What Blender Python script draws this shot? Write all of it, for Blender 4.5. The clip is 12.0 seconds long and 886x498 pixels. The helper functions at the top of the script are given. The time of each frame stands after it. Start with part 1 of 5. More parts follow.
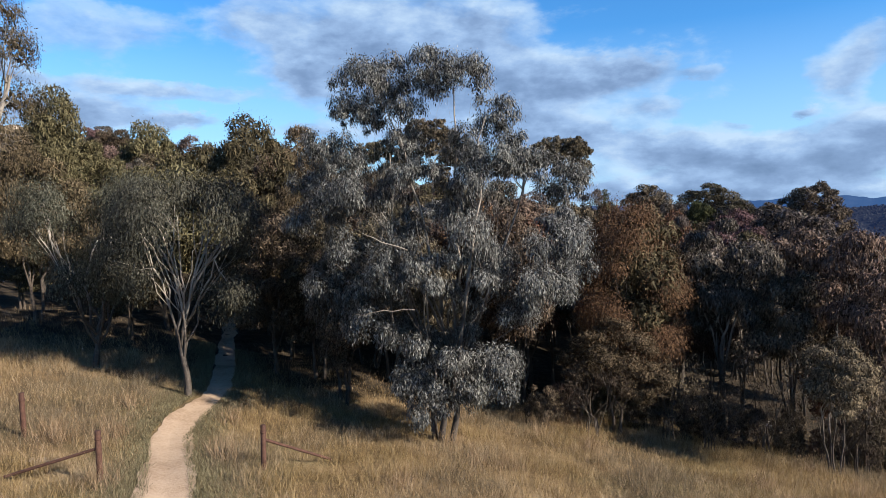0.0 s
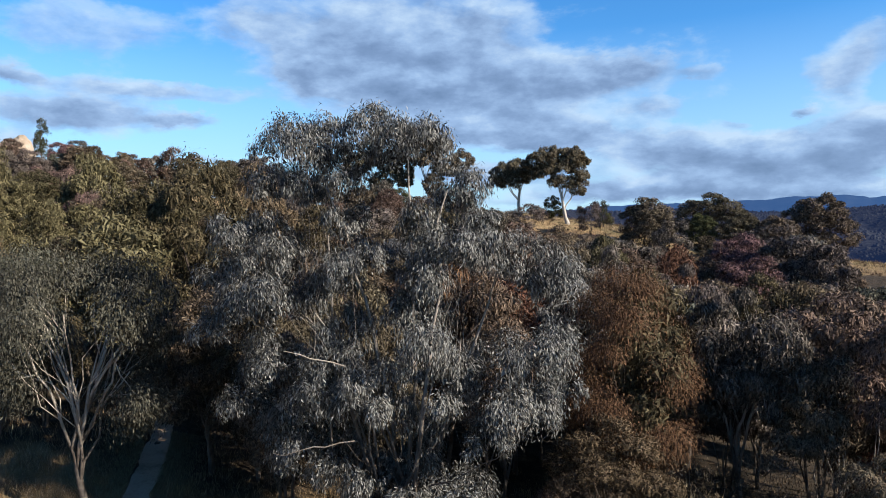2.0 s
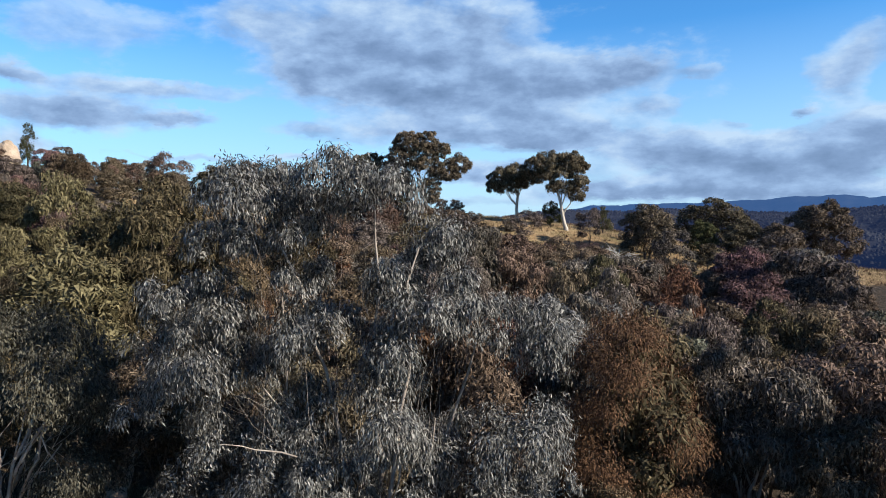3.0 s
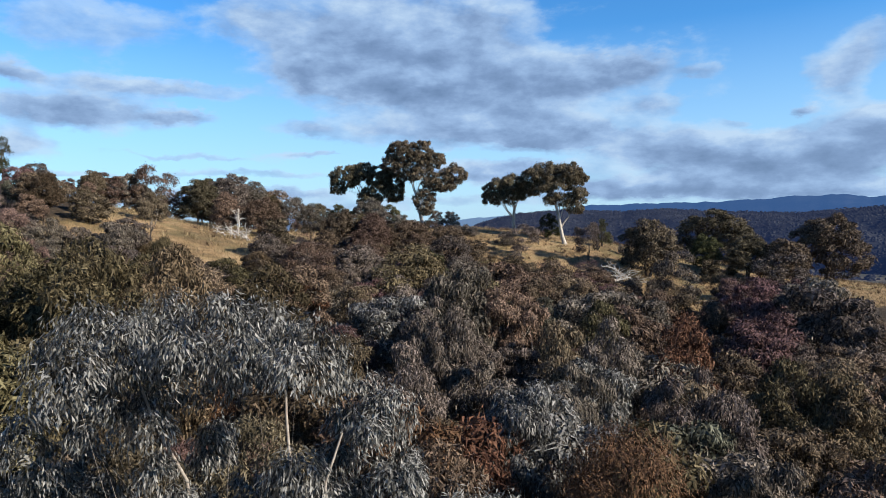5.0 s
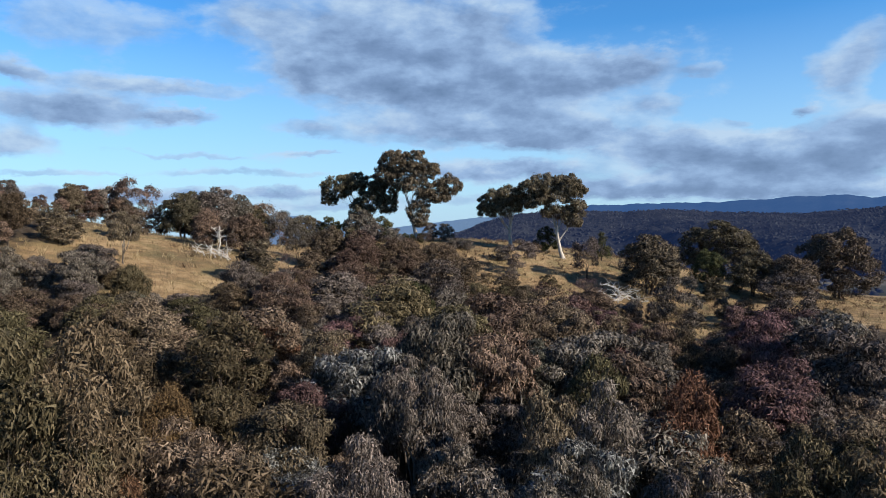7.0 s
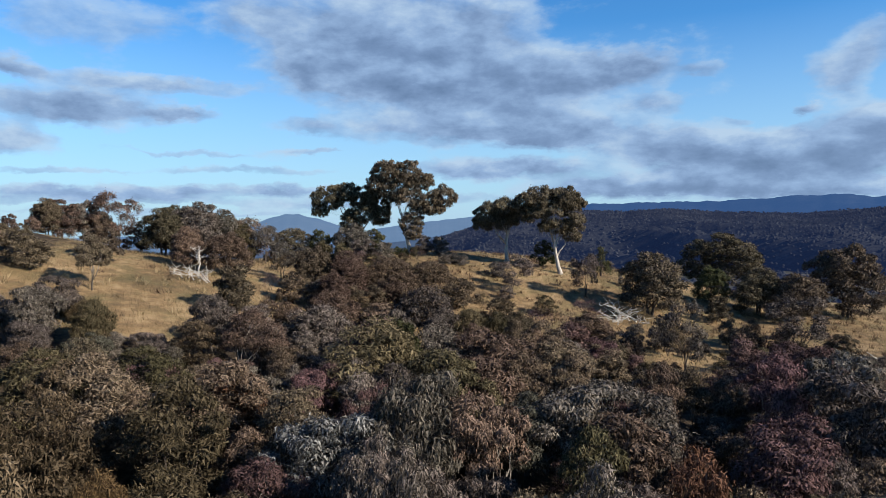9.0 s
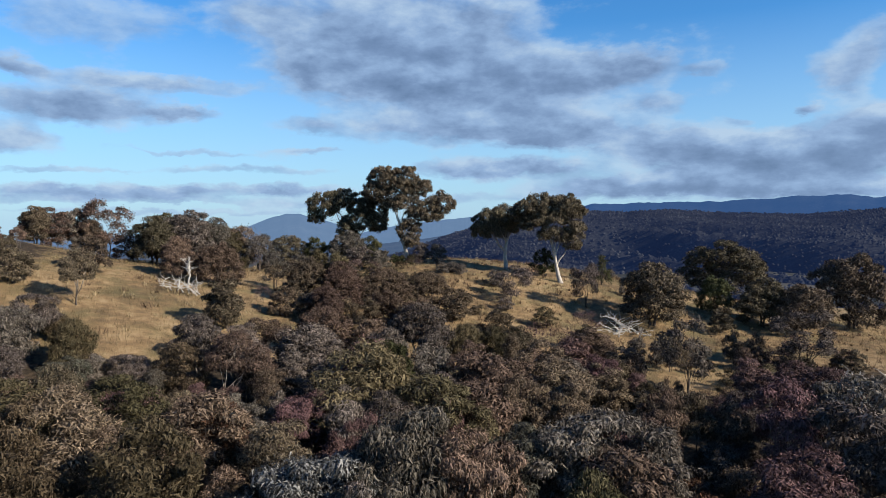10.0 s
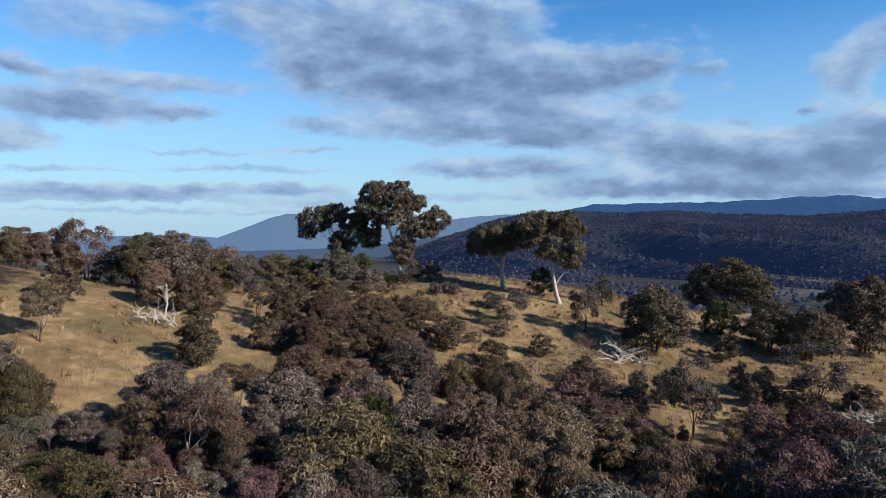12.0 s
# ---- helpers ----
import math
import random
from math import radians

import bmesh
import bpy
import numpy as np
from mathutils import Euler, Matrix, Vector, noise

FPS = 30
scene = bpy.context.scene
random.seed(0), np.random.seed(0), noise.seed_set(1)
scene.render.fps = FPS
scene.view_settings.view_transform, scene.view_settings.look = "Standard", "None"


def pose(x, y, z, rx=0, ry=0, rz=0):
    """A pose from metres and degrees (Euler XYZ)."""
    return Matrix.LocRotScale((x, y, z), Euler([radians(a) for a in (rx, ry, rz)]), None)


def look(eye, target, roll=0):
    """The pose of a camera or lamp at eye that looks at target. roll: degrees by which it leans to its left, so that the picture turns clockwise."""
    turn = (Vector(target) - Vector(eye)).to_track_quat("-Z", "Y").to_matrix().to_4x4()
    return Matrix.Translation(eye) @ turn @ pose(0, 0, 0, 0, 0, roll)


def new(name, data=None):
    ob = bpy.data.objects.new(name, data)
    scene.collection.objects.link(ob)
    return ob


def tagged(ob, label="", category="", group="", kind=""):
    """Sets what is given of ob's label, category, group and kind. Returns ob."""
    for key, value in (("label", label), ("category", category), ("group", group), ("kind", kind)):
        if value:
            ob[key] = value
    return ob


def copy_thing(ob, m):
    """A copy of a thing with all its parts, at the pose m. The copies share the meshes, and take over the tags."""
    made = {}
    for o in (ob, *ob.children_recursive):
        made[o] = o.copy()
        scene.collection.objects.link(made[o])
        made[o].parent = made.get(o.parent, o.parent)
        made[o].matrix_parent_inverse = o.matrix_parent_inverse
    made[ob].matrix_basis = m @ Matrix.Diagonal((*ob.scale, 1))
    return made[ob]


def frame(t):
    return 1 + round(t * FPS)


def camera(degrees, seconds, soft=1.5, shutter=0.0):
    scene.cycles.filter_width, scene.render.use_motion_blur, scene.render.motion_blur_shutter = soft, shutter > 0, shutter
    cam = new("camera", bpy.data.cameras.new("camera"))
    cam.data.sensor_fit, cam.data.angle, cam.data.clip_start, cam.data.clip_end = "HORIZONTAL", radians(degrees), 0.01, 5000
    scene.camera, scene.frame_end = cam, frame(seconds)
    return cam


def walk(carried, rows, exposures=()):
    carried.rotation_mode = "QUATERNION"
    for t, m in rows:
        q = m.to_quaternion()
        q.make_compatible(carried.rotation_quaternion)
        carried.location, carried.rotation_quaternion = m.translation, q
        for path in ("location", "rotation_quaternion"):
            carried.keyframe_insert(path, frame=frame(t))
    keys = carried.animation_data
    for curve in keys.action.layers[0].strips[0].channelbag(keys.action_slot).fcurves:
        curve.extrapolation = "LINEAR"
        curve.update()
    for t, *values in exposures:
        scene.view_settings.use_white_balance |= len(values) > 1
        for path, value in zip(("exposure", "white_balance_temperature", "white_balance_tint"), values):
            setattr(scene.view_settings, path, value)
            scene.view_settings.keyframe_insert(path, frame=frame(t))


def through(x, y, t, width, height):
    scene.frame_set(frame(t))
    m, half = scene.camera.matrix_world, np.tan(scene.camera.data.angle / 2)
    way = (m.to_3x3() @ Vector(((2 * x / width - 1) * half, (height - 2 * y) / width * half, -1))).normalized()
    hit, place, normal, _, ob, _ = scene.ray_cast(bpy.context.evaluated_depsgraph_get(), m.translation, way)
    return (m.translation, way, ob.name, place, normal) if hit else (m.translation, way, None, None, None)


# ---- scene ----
cam = camera(68.0, 12.0, 0.5)
PATH = [
    (0, (0.175, 0.462, 10.111), (0.171, 2.46, 10.037), -0.4),
    (0.5, (0.541, 1.594, 10.761), (0.538, 3.592, 10.688), -0.4),
    (1, (0.887, 2.806, 11.485), (0.884, 4.805, 11.412), -0.4),
    (1.5, (1.213, 4.055, 12.232), (1.21, 6.054, 12.157), -0.5),
    (2, (1.545, 5.273, 12.958), (1.543, 7.271, 12.883), -0.5),
    (2.5, (1.896, 6.567, 13.682), (1.894, 8.565, 13.605), -0.5),
    (3, (2.237, 7.86, 14.444), (2.236, 9.858, 14.366), -0.4),
    (5, (3.396, 12.405, 17.444), (3.396, 14.404, 17.363), -0.4),
    (5.5, (3.771, 13.538, 18.167), (3.771, 15.536, 18.085), -0.4),
    (6, (4.14, 14.703, 18.924), (4.14, 16.702, 18.841), -0.3),
    (6.5, (4.526, 15.951, 19.612), (4.525, 17.949, 19.529), -0.3),
    (7, (4.903, 17.246, 20.255), (4.9, 19.244, 20.172), -0.3),
    (9, (6.227, 22.12, 23.353), (6.223, 24.118, 23.264), -0.2),
    (9.5, (6.51, 23.368, 24.039), (6.504, 25.367, 23.95), -0.2),
    (10, (6.851, 24.607, 24.867), (6.844, 26.605, 24.777), -0.1),
    (10.5, (7.171, 25.853, 25.743), (7.162, 27.85, 25.65), -0.0),
    (11, (7.478, 27.08, 26.61), (7.468, 29.078, 26.518), -0.0),
    (11.5, (7.762, 28.258, 27.418), (7.752, 30.256, 27.327), 0.0),
    (12, (8.097, 29.495, 28.271), (8.087, 31.493, 28.18), 0.0),
]
walk(cam, [(t, look(eye, target, roll)) for t, eye, target, roll in PATH],
     [(0, 1.43), (2.5, 1.40), (6.5, 1.25), (12, 1.10)])

# ---- daylight ----
SUN = Vector((0.80, -0.40, 0.47)).normalized()
sun = new("sun", bpy.data.lights.new("sun", "SUN"))
sun.data.energy, sun.data.angle, sun.data.color = 5.0, radians(0.5), (1.0, 0.90, 0.765)
sun.matrix_world = look((60, -30, 90), Vector((60, -30, 90)) - SUN)
scene.view_settings.exposure = 0.0


class Nodes:
    """A small hand for wiring node trees."""

    def __init__(self, tree, fresh=True):
        self.tree = tree
        if fresh:
            tree.nodes.clear()

    def add(self, kind, put=None, **sets):
        n = self.tree.nodes.new(kind)
        for k, v in sets.items():
            setattr(n, k, v)
        for k, v in (put or {}).items():
            if hasattr(v, "is_output"):
                self.tree.links.new(v, n.inputs[k])
            else:
                n.inputs[k].default_value = v
        return n

    def math(self, op, a, b=0.0, c=0.0, clamp=False):
        return self.add("ShaderNodeMath", {0: a, 1: b, 2: c}, operation=op, use_clamp=clamp).outputs[0]

    def ramp(self, fac, stops, mode="LINEAR"):
        n = self.add("ShaderNodeValToRGB", {0: fac})
        e = n.color_ramp.elements
        n.color_ramp.interpolation = mode
        while len(e) < len(stops):
            e.new(0.5)
        for s, (p, c) in zip(e, stops):
            s.position = p
            s.color = (*c, 1) if len(c) == 3 else c
        return n.outputs[0]

    def mix(self, fac, a, b, blend="MIX"):
        n = self.add("ShaderNodeMix", {0: fac, 6: a, 7: b}, data_type="RGBA", blend_type=blend)
        return n.outputs[2]

    def noise(self, vec, scale, detail=4.0, rough=0.55, distort=0.0):
        put = {"Scale": scale, "Detail": detail, "Roughness": rough, "Distortion": distort}
        if vec is not None:
            put["Vector"] = vec
        return self.add("ShaderNodeTexNoise", put).outputs[0]


def grey(v):
    return (v, v, v)


# ---- sky with broken stratocumulus ----
world = bpy.data.worlds.new("sky")
scene.world = world
world.use_nodes = True
w = Nodes(world.node_tree)
heading = w.add("ShaderNodeTexCoord").outputs["Generated"]
sky = w.add("ShaderNodeTexSky", sky_type="NISHITA", sun_disc=False, sun_elevation=math.asin(SUN.z),
            sun_rotation=math.atan2(SUN.x, SUN.y), altitude=600.0, air_density=1.0, dust_density=0.3, ozone_density=2.0).outputs[0]
sep = w.add("ShaderNodeSeparateXYZ", {0: heading})
dx, dy, dz = sep.outputs[0], sep.outputs[1], sep.outputs[2]
azim = w.math("ARCTAN2", dx, dy)
elev = w.math("ARCSINE", dz)
# wavering of the outlines
flat = w.add("ShaderNodeCombineXYZ", {0: azim, 1: w.math("MULTIPLY", elev, 2.0), 2: 0.0}).outputs[0]
billow = w.noise(flat, 9.0, 7.0, 0.56, 0.1)
above = w.add("ShaderNodeVectorMath", {0: flat, 1: (0.02, 0.04, 0.0)}, operation="ADD").outputs[0]
billow_up = w.noise(above, 9.0, 7.0, 0.56, 0.1)
waver = w.math("SUBTRACT", w.noise(flat, 8.0, 5.0, 0.55), 0.5)
waver2 = w.math("SUBTRACT", w.noise(flat, 21.0, 5.0, 0.6), 0.5)
# banks of cloud: heading, height, half-width, half-height (degrees), weight
HIGH_BANKS = (
    (-3.1, 16.5, 9.2, 2.60, 1.00), (-2.1, 13.3, 10.7, 2.03, 1.00), (-10.8, 13.8, 2.4, 1.77, 0.80), (3.2, 11.3, 11.4, 1.84, 1.10), (12.8, 12.4, 5.0, 1.25, 0.90),
    (3.2, 8.0, 10.5, 1.42, 0.95), (10.9, 7.1, 5.1, 1.03, 0.80), (-15.8, 16.5, 3.2, 1.47, 0.60), (17.3, 9.4, 2.6, 0.72, 0.60), (31.0, 10.7, 1.9, 1.59, 0.80),
    (33.0, 12.8, 1.7, 1.53, 0.60), (28.2, 8.2, 0.9, 0.34, 0.70), (24.2, 7.8, 1.2, 0.30, 0.50), (21.2, 11.8, 1.5, 0.39, 0.40),
)
THIN_BANKS = (
    (-32.7, 11.3, 2.1, 0.70, 0.91), (-23.6, 10.7, 6.4, 0.60, 0.72), (-29.5, 8.6, 7.1, 1.15, 0.97), (-21.6, 8.6, 2.1, 0.44, 0.66), (-33.1, 6.1, 2.1, 0.97, 0.78),
    (-28.3, 15.0, 6.4, 1.95, 0.47), (-12.0, 7.9, 2.4, 0.74, 0.53), (-11.6, 5.8, 2.1, 0.24, 0.66), (-21.7, 5.5, 4.8, 0.22, 0.47),
)
LOW_BANKS = (
    (-26.6, 2.3, 10.2, 0.48, 0.84), (-12.8, 2.6, 4.8, 0.43, 0.63), (4.7, 4.4, 6.7, 0.82, 1.05), (14.2, 2.6, 6.3, 0.85, 0.98), (20.5, 5.7, 5.0, 1.44, 1.19),
    (28.6, 5.1, 5.4, 1.69, 1.33), (32.9, 6.7, 2.0, 1.41, 1.26), (23.9, 3.1, 6.6, 1.16, 1.12), (-1.2, 1.8, 9.8, 0.44, 0.42), (30.8, 2.3, 4.2, 0.67, 0.98),
)
STREAKS = (
    (-24.6, 1.6, 9.5, 0.27, 0.50), (-30.4, 3.8, 6.2, 0.25, 0.42), (-16.0, 4.1, 7.5, 0.28, 0.40), (-22.6, 0.7, 11.7, 0.23, 0.45), (-10.9, 1.3, 5.8, 0.29, 0.40),
)
BEYOND = ((-58.0, 13.0, 14.0, 5.0, 0.9), (60.0, 12.0, 16.0, 6.0, 0.9))
bank, topside = None, None
az_w = w.math("ADD", azim, w.math("ADD", w.math("MULTIPLY", waver, 0.09), w.math("MULTIPLY", waver2, 0.03)))
el_w = w.math("ADD", elev, w.math("ADD", w.math("MULTIPLY", waver2, 0.03), w.math("MULTIPLY", waver, 0.02)))
for a, e, sa, se, wt in HIGH_BANKS + THIN_BANKS + LOW_BANKS + STREAKS + BEYOND:
    u = w.math("DIVIDE", w.math("SUBTRACT", az_w, radians(a)), radians(sa * 1.05))
    v = w.math("DIVIDE", w.math("SUBTRACT", el_w, radians(e)), radians(se * 1.05))
    r2 = w.math("MULTIPLY_ADD", u, u, w.math("MULTIPLY", v, v))
    g = w.math("MULTIPLY", w.math("EXPONENT", w.math("MULTIPLY", w.math("POWER", r2, 1.4), -0.75)), wt)
    gv = w.math("MULTIPLY", g, v)
    bank = g if bank is None else w.math("ADD", bank, g)
    topside = gv if topside is None else w.math("ADD", topside, gv)
bank = w.math("MINIMUM", bank, 1.4)
thick = w.math("ADD", w.math("MULTIPLY", bank, 0.8), w.math("MULTIPLY", w.math("SUBTRACT", billow, 0.5), 1.05))
cover = w.ramp(thick, [(0.10, grey(0.0)), (0.36, grey(0.62)), (0.62, grey(0.97))], "EASE")
lit = w.math("MULTIPLY", w.math("SUBTRACT", billow, billow_up), 1.4)
crisp = w.math("SUBTRACT", w.noise(flat, 30.0, 4.0, 0.6), w.noise(above, 30.0, 4.0, 0.6))
lit = w.math("MULTIPLY_ADD", crisp, 0.28, lit)
shade = w.math("SUBTRACT", w.math("SUBTRACT", w.math("MULTIPLY_ADD", thick, 0.40, 0.11), lit), w.math("MULTIPLY", topside, 0.24))
cloud = w.ramp(shade, [(0.05, (6.2, 8.2, 10.6)), (0.36, (3.9, 5.8, 8.9)), (0.62, (2.6, 4.0, 6.6)), (0.9, (1.8, 2.9, 5.0))])
deep = w.add("ShaderNodeHueSaturation", {"Hue": 0.5, "Saturation": 1.25, "Value": 1.9, "Color": sky}).outputs[0]
deep = w.mix(1.0, deep, (0.62, 1.0, 1.22, 1), "MULTIPLY")
haze = w.ramp(elev, [(0.0, grey(0.85)), (0.10, grey(0.6)), (0.28, grey(0.0))])
blue = w.mix(haze, deep, (5.4, 8.0, 11.0, 1))
both = w.mix(cover, blue, cloud)
glow = w.add("ShaderNodeBackground", {"Color": both, "Strength": 0.035})
w.add("ShaderNodeOutputWorld", {0: glow.outputs[0]})


# ---- materials ----
def material(name, stops, scale=1.0, rough=0.85, bump=0.3, fine=12.0, spec=0.3, coords="Object", random_by=None, vary=0.0, distort=0.0, metal=0.0):
    """A surface whose colour runs over stops by noise at two scales."""
    m = bpy.data.materials.new(name)
    m.use_nodes = True
    n = Nodes(m.node_tree)
    at = n.add("ShaderNodeTexCoord").outputs[coords]
    big = n.noise(at, scale, 5.0, 0.6, distort)
    small = n.noise(at, scale * fine, 4.0, 0.6)
    fac = n.math("ADD", n.math("MULTIPLY", big, 0.65), n.math("MULTIPLY", small, 0.35))
    col = n.ramp(fac, stops)
    if vary:
        rnd = n.add("ShaderNodeObjectInfo").outputs["Random"]
        col = n.add("ShaderNodeHueSaturation", {"Hue": 0.5, "Saturation": 1.0, "Value": n.math("ADD", n.math("MULTIPLY", rnd, vary), 1 - vary / 2), "Color": col}).outputs[0]
    b = n.add("ShaderNodeBump", {"Strength": bump, "Distance": 0.05, "Height": small})
    p = n.add("ShaderNodeBsdfPrincipled", {"Base Color": col, "Roughness": rough, "Specular IOR Level": spec, "Normal": b.outputs[0], "Metallic": metal})
    n.add("ShaderNodeOutputMaterial", {0: p.outputs[0]})
    return m


def foliage(name, dark, mid, light, rough=0.45, spec=0.5, through=0.12, vary=0.7):
    """Leaves: each one its own shade, each tree its own cast, light passing through."""
    m = bpy.data.materials.new(name)
    m.use_nodes = True
    n = Nodes(m.node_tree)
    island = n.add("ShaderNodeNewGeometry").outputs["Random Per Island"]
    rnd = n.add("ShaderNodeObjectInfo").outputs["Random"]
    at = n.add("ShaderNodeTexCoord").outputs["Object"]
    patch = n.noise(at, 0.55, 3.0)
    fine_ = n.noise(at, 11.0, 3.0, 0.75)
    fac = n.math("ADD", n.math("MULTIPLY", island, 0.72), n.math("MULTIPLY", patch, 0.3))
    fac = n.math("ADD", fac, n.math("MULTIPLY", n.math("SUBTRACT", fine_, 0.45), 0.8))
    col = n.ramp(fac, [(0.15, dark), (0.5, mid), (0.92, light)])
    hue = n.math("ADD", 0.5, n.math("MULTIPLY", n.math("SUBTRACT", rnd, 0.5), 0.05))
    val = n.math("ADD", 1 - vary / 2, n.math("MULTIPLY", n.math("FRACT", n.math("MULTIPLY", rnd, 7.31)), vary))
    col = n.add("ShaderNodeHueSaturation", {"Hue": hue, "Saturation": 1.0, "Value": val, "Color": col}).outputs[0]
    b = n.add("ShaderNodeBump", {"Strength": 0.7, "Distance": 0.04, "Height": fine_})
    p = n.add("ShaderNodeBsdfPrincipled", {"Base Color": col, "Roughness": rough, "Specular IOR Level": spec, "Normal": b.outputs[0]})
    t = n.add("ShaderNodeBsdfTranslucent", {"Color": col})
    s = n.add("ShaderNodeMixShader", {0: through, 1: p.outputs[0], 2: t.outputs[0]})
    n.add("ShaderNodeOutputMaterial", {0: s.outputs[0]})
    return m


LEAF = {
    "silver": foliage("silver_leaves", (0.0080, 0.0080, 0.0072), (0.0400, 0.0400, 0.0378), (0.1980, 0.1960, 0.1860), 0.55, 0.15, 0.05, 0.1),
    "grey": foliage("grey_leaves", (0.0128, 0.0103, 0.0080), (0.0546, 0.0458, 0.0382), (0.1603, 0.1359, 0.1183), 0.6, 0.05, 0.05),
    "olive": foliage("olive_leaves", (0.0118, 0.0090, 0.0047), (0.0473, 0.0385, 0.0219), (0.1176, 0.0950, 0.0571), 0.6, 0.05, 0.08),
    "brown": foliage("brown_leaves", (0.0142, 0.0096, 0.0062), (0.0588, 0.0429, 0.0307), (0.1558, 0.1154, 0.0841), 0.6, 0.05, 0.05),
    "rust": foliage("rust_leaves", (0.0176, 0.0088, 0.0056), (0.0624, 0.0344, 0.0200), (0.1200, 0.0704, 0.0400), 0.6, 0.05, 0.07, 0.2),
    "plum": foliage("plum_leaves", (0.0159, 0.0097, 0.0090), (0.0653, 0.0403, 0.0377), (0.1482, 0.0924, 0.0874), 0.6, 0.05, 0.05),
    "dark": foliage("dark_leaves", (0.0105, 0.0082, 0.0057), (0.0451, 0.0360, 0.0245), (0.1155, 0.0930, 0.0653), 0.6, 0.05, 0.05),
    "sage": foliage("sage_leaves", (0.0095, 0.0096, 0.0070), (0.0390, 0.0390, 0.0280), (0.1080, 0.1080, 0.0820), 0.6, 0.05, 0.05, 0.4),
    "green": foliage("green_leaves", (0.0096, 0.0112, 0.0048), (0.0336, 0.0344, 0.0152), (0.0680, 0.0688, 0.0320), 0.6, 0.05, 0.08),
    "crown": foliage("gum_leaves", (0.0141, 0.0112, 0.0068), (0.0508, 0.0421, 0.0256), (0.1552, 0.1272, 0.0822), 0.5, 0.12, 0.05, 0.2),
}


def gum_bark(name, dark, mid, light, stocking):
    """Smooth shedding bark above a rough dark stocking."""
    m = material(name, [(0.3, dark), (0.5, mid), (0.7, light)], 1.6, 0.7, 0.25, 9.0, distort=1.0)
    n = Nodes(m.node_tree, False)
    at = n.add("ShaderNodeTexCoord").outputs["Object"]
    z = n.add("ShaderNodeSeparateXYZ", {0: at}).outputs[2]
    k = n.math("ADD", n.math("DIVIDE", z, stocking), n.math("MULTIPLY", n.noise(at, 1.3, 5.0), 1.2))
    rough = n.ramp(n.noise(at, 7.0, 5.0, 0.7), [(0.3, (0.020, 0.016, 0.013)), (0.6, (0.055, 0.044, 0.036)), (0.8, (0.11, 0.092, 0.076))])
    p = next(q for q in m.node_tree.nodes if q.type == "BSDF_PRINCIPLED")
    old = p.inputs["Base Color"].links[0].from_socket
    m.node_tree.links.new(n.mix(n.math("MULTIPLY", n.math("SUBTRACT", k, 1.3), 1.6, clamp=True), rough, old), p.inputs["Base Color"])
    return m


BARK_PALE = gum_bark("pale_gum_bark", (0.121, 0.096, 0.076), (0.242, 0.211, 0.182), (0.375, 0.345, 0.302), 3.6)
# darker gum bark, partly the crown's shade put into the colour; stocking reaches higher
BARK_SHADED = gum_bark("shaded_gum_bark", (0.085, 0.068, 0.054), (0.17, 0.148, 0.128), (0.29, 0.265, 0.235), 5.5)
BARK_WHITE = material("white_gum_bark", [(0.28, (0.10, 0.08, 0.062)), (0.46, (0.27, 0.24, 0.205)), (0.7, (0.43, 0.40, 0.36))], 0.8, 0.65, 0.2, 9.0, distort=1.0)
BARK_GREY = material("grey_bark", [(0.3, (0.027, 0.020, 0.015)), (0.5, (0.059, 0.046, 0.037)), (0.72, (0.113, 0.093, 0.077))], 2.4, 0.9, 0.6, 9.0)
DEADWOOD = material("bleached_wood", [(0.3, (0.177, 0.162, 0.144)), (0.5, (0.295, 0.276, 0.251)), (0.7, (0.399, 0.376, 0.347))], 2.0, 0.8, 0.4, 9.0)


# ---- the lie of the land ----
SWELL = (
    (1.4, 1.1, -3.5, -0.7, 6.1, 3.3, 2.3),
    (5.0, 8.5, 3.7, -1.6, 5.7, 3.0, 4.4),
    (2.5, -5.8, 2.7, 0.7, -9.0, -6.7, -4.4),
    (6.3, 1.3, 1.0, 1.8, 1.8, 11.9, -4.4),
    (10.9, 14.4, 5.7, 3.0, -9.1, 0.0, -1.6),
    (7.5, -5.8, -4.9, 7.2, 9.6, 2.4, 1.3),
    (2.8, 3.3, 9.6, 2.6, 1.3, -2.0, -1.1),
    (3.1, -3.2, -2.8, -1.8, -3.0, -2.9, -1.9),
)


KNOBS = ((33, 149, 0.2), (18, 135, -1.3), (38, 127, -0.7), (-24, 117, -0.2), (56, 132, -0.6), (-52, 148, 0), (35, 100, 0.8), (-33, 100, -0.1), (-46, 110, -0.1), (-72, 115, 0.7), )


def land(x, y):
    """Height of the ground, for numbers or arrays."""
    x, y = np.asarray(x, float), np.asarray(y, float)
    z = np.zeros(np.broadcast(x, y).shape)
    for j, row in enumerate(SWELL):
        for i, a in enumerate(row):
            z = z + a * np.exp(-((x - (-120 + 40 * i)) ** 2 + (y - (-40 + 40 * j)) ** 2) / 2888.0)
    for kx, ky, a in KNOBS:
        z = z + a * np.exp(-((x - kx) ** 2 + (y - ky) ** 2) / 200.0)
    # down to the valley floor
    far = np.clip((np.hypot(x * 0.9, y - 90) - 150) / 260.0, 0, 1)
    far = far * far * (3 - 2 * far)
    z = z * (1 - 0.75 * far) - 34 * far
    deep = np.clip((np.hypot(x, y) - 600) / 3400.0, 0, 1)
    z = z - 140 * deep
    # small humps and hollows
    z = z + 0.16 * np.sin(x * 0.61 + 1.3 * np.sin(y * 0.23)) * np.sin(y * 0.53 + 1.1 * np.sin(x * 0.19)) * (1 - far)
    return z


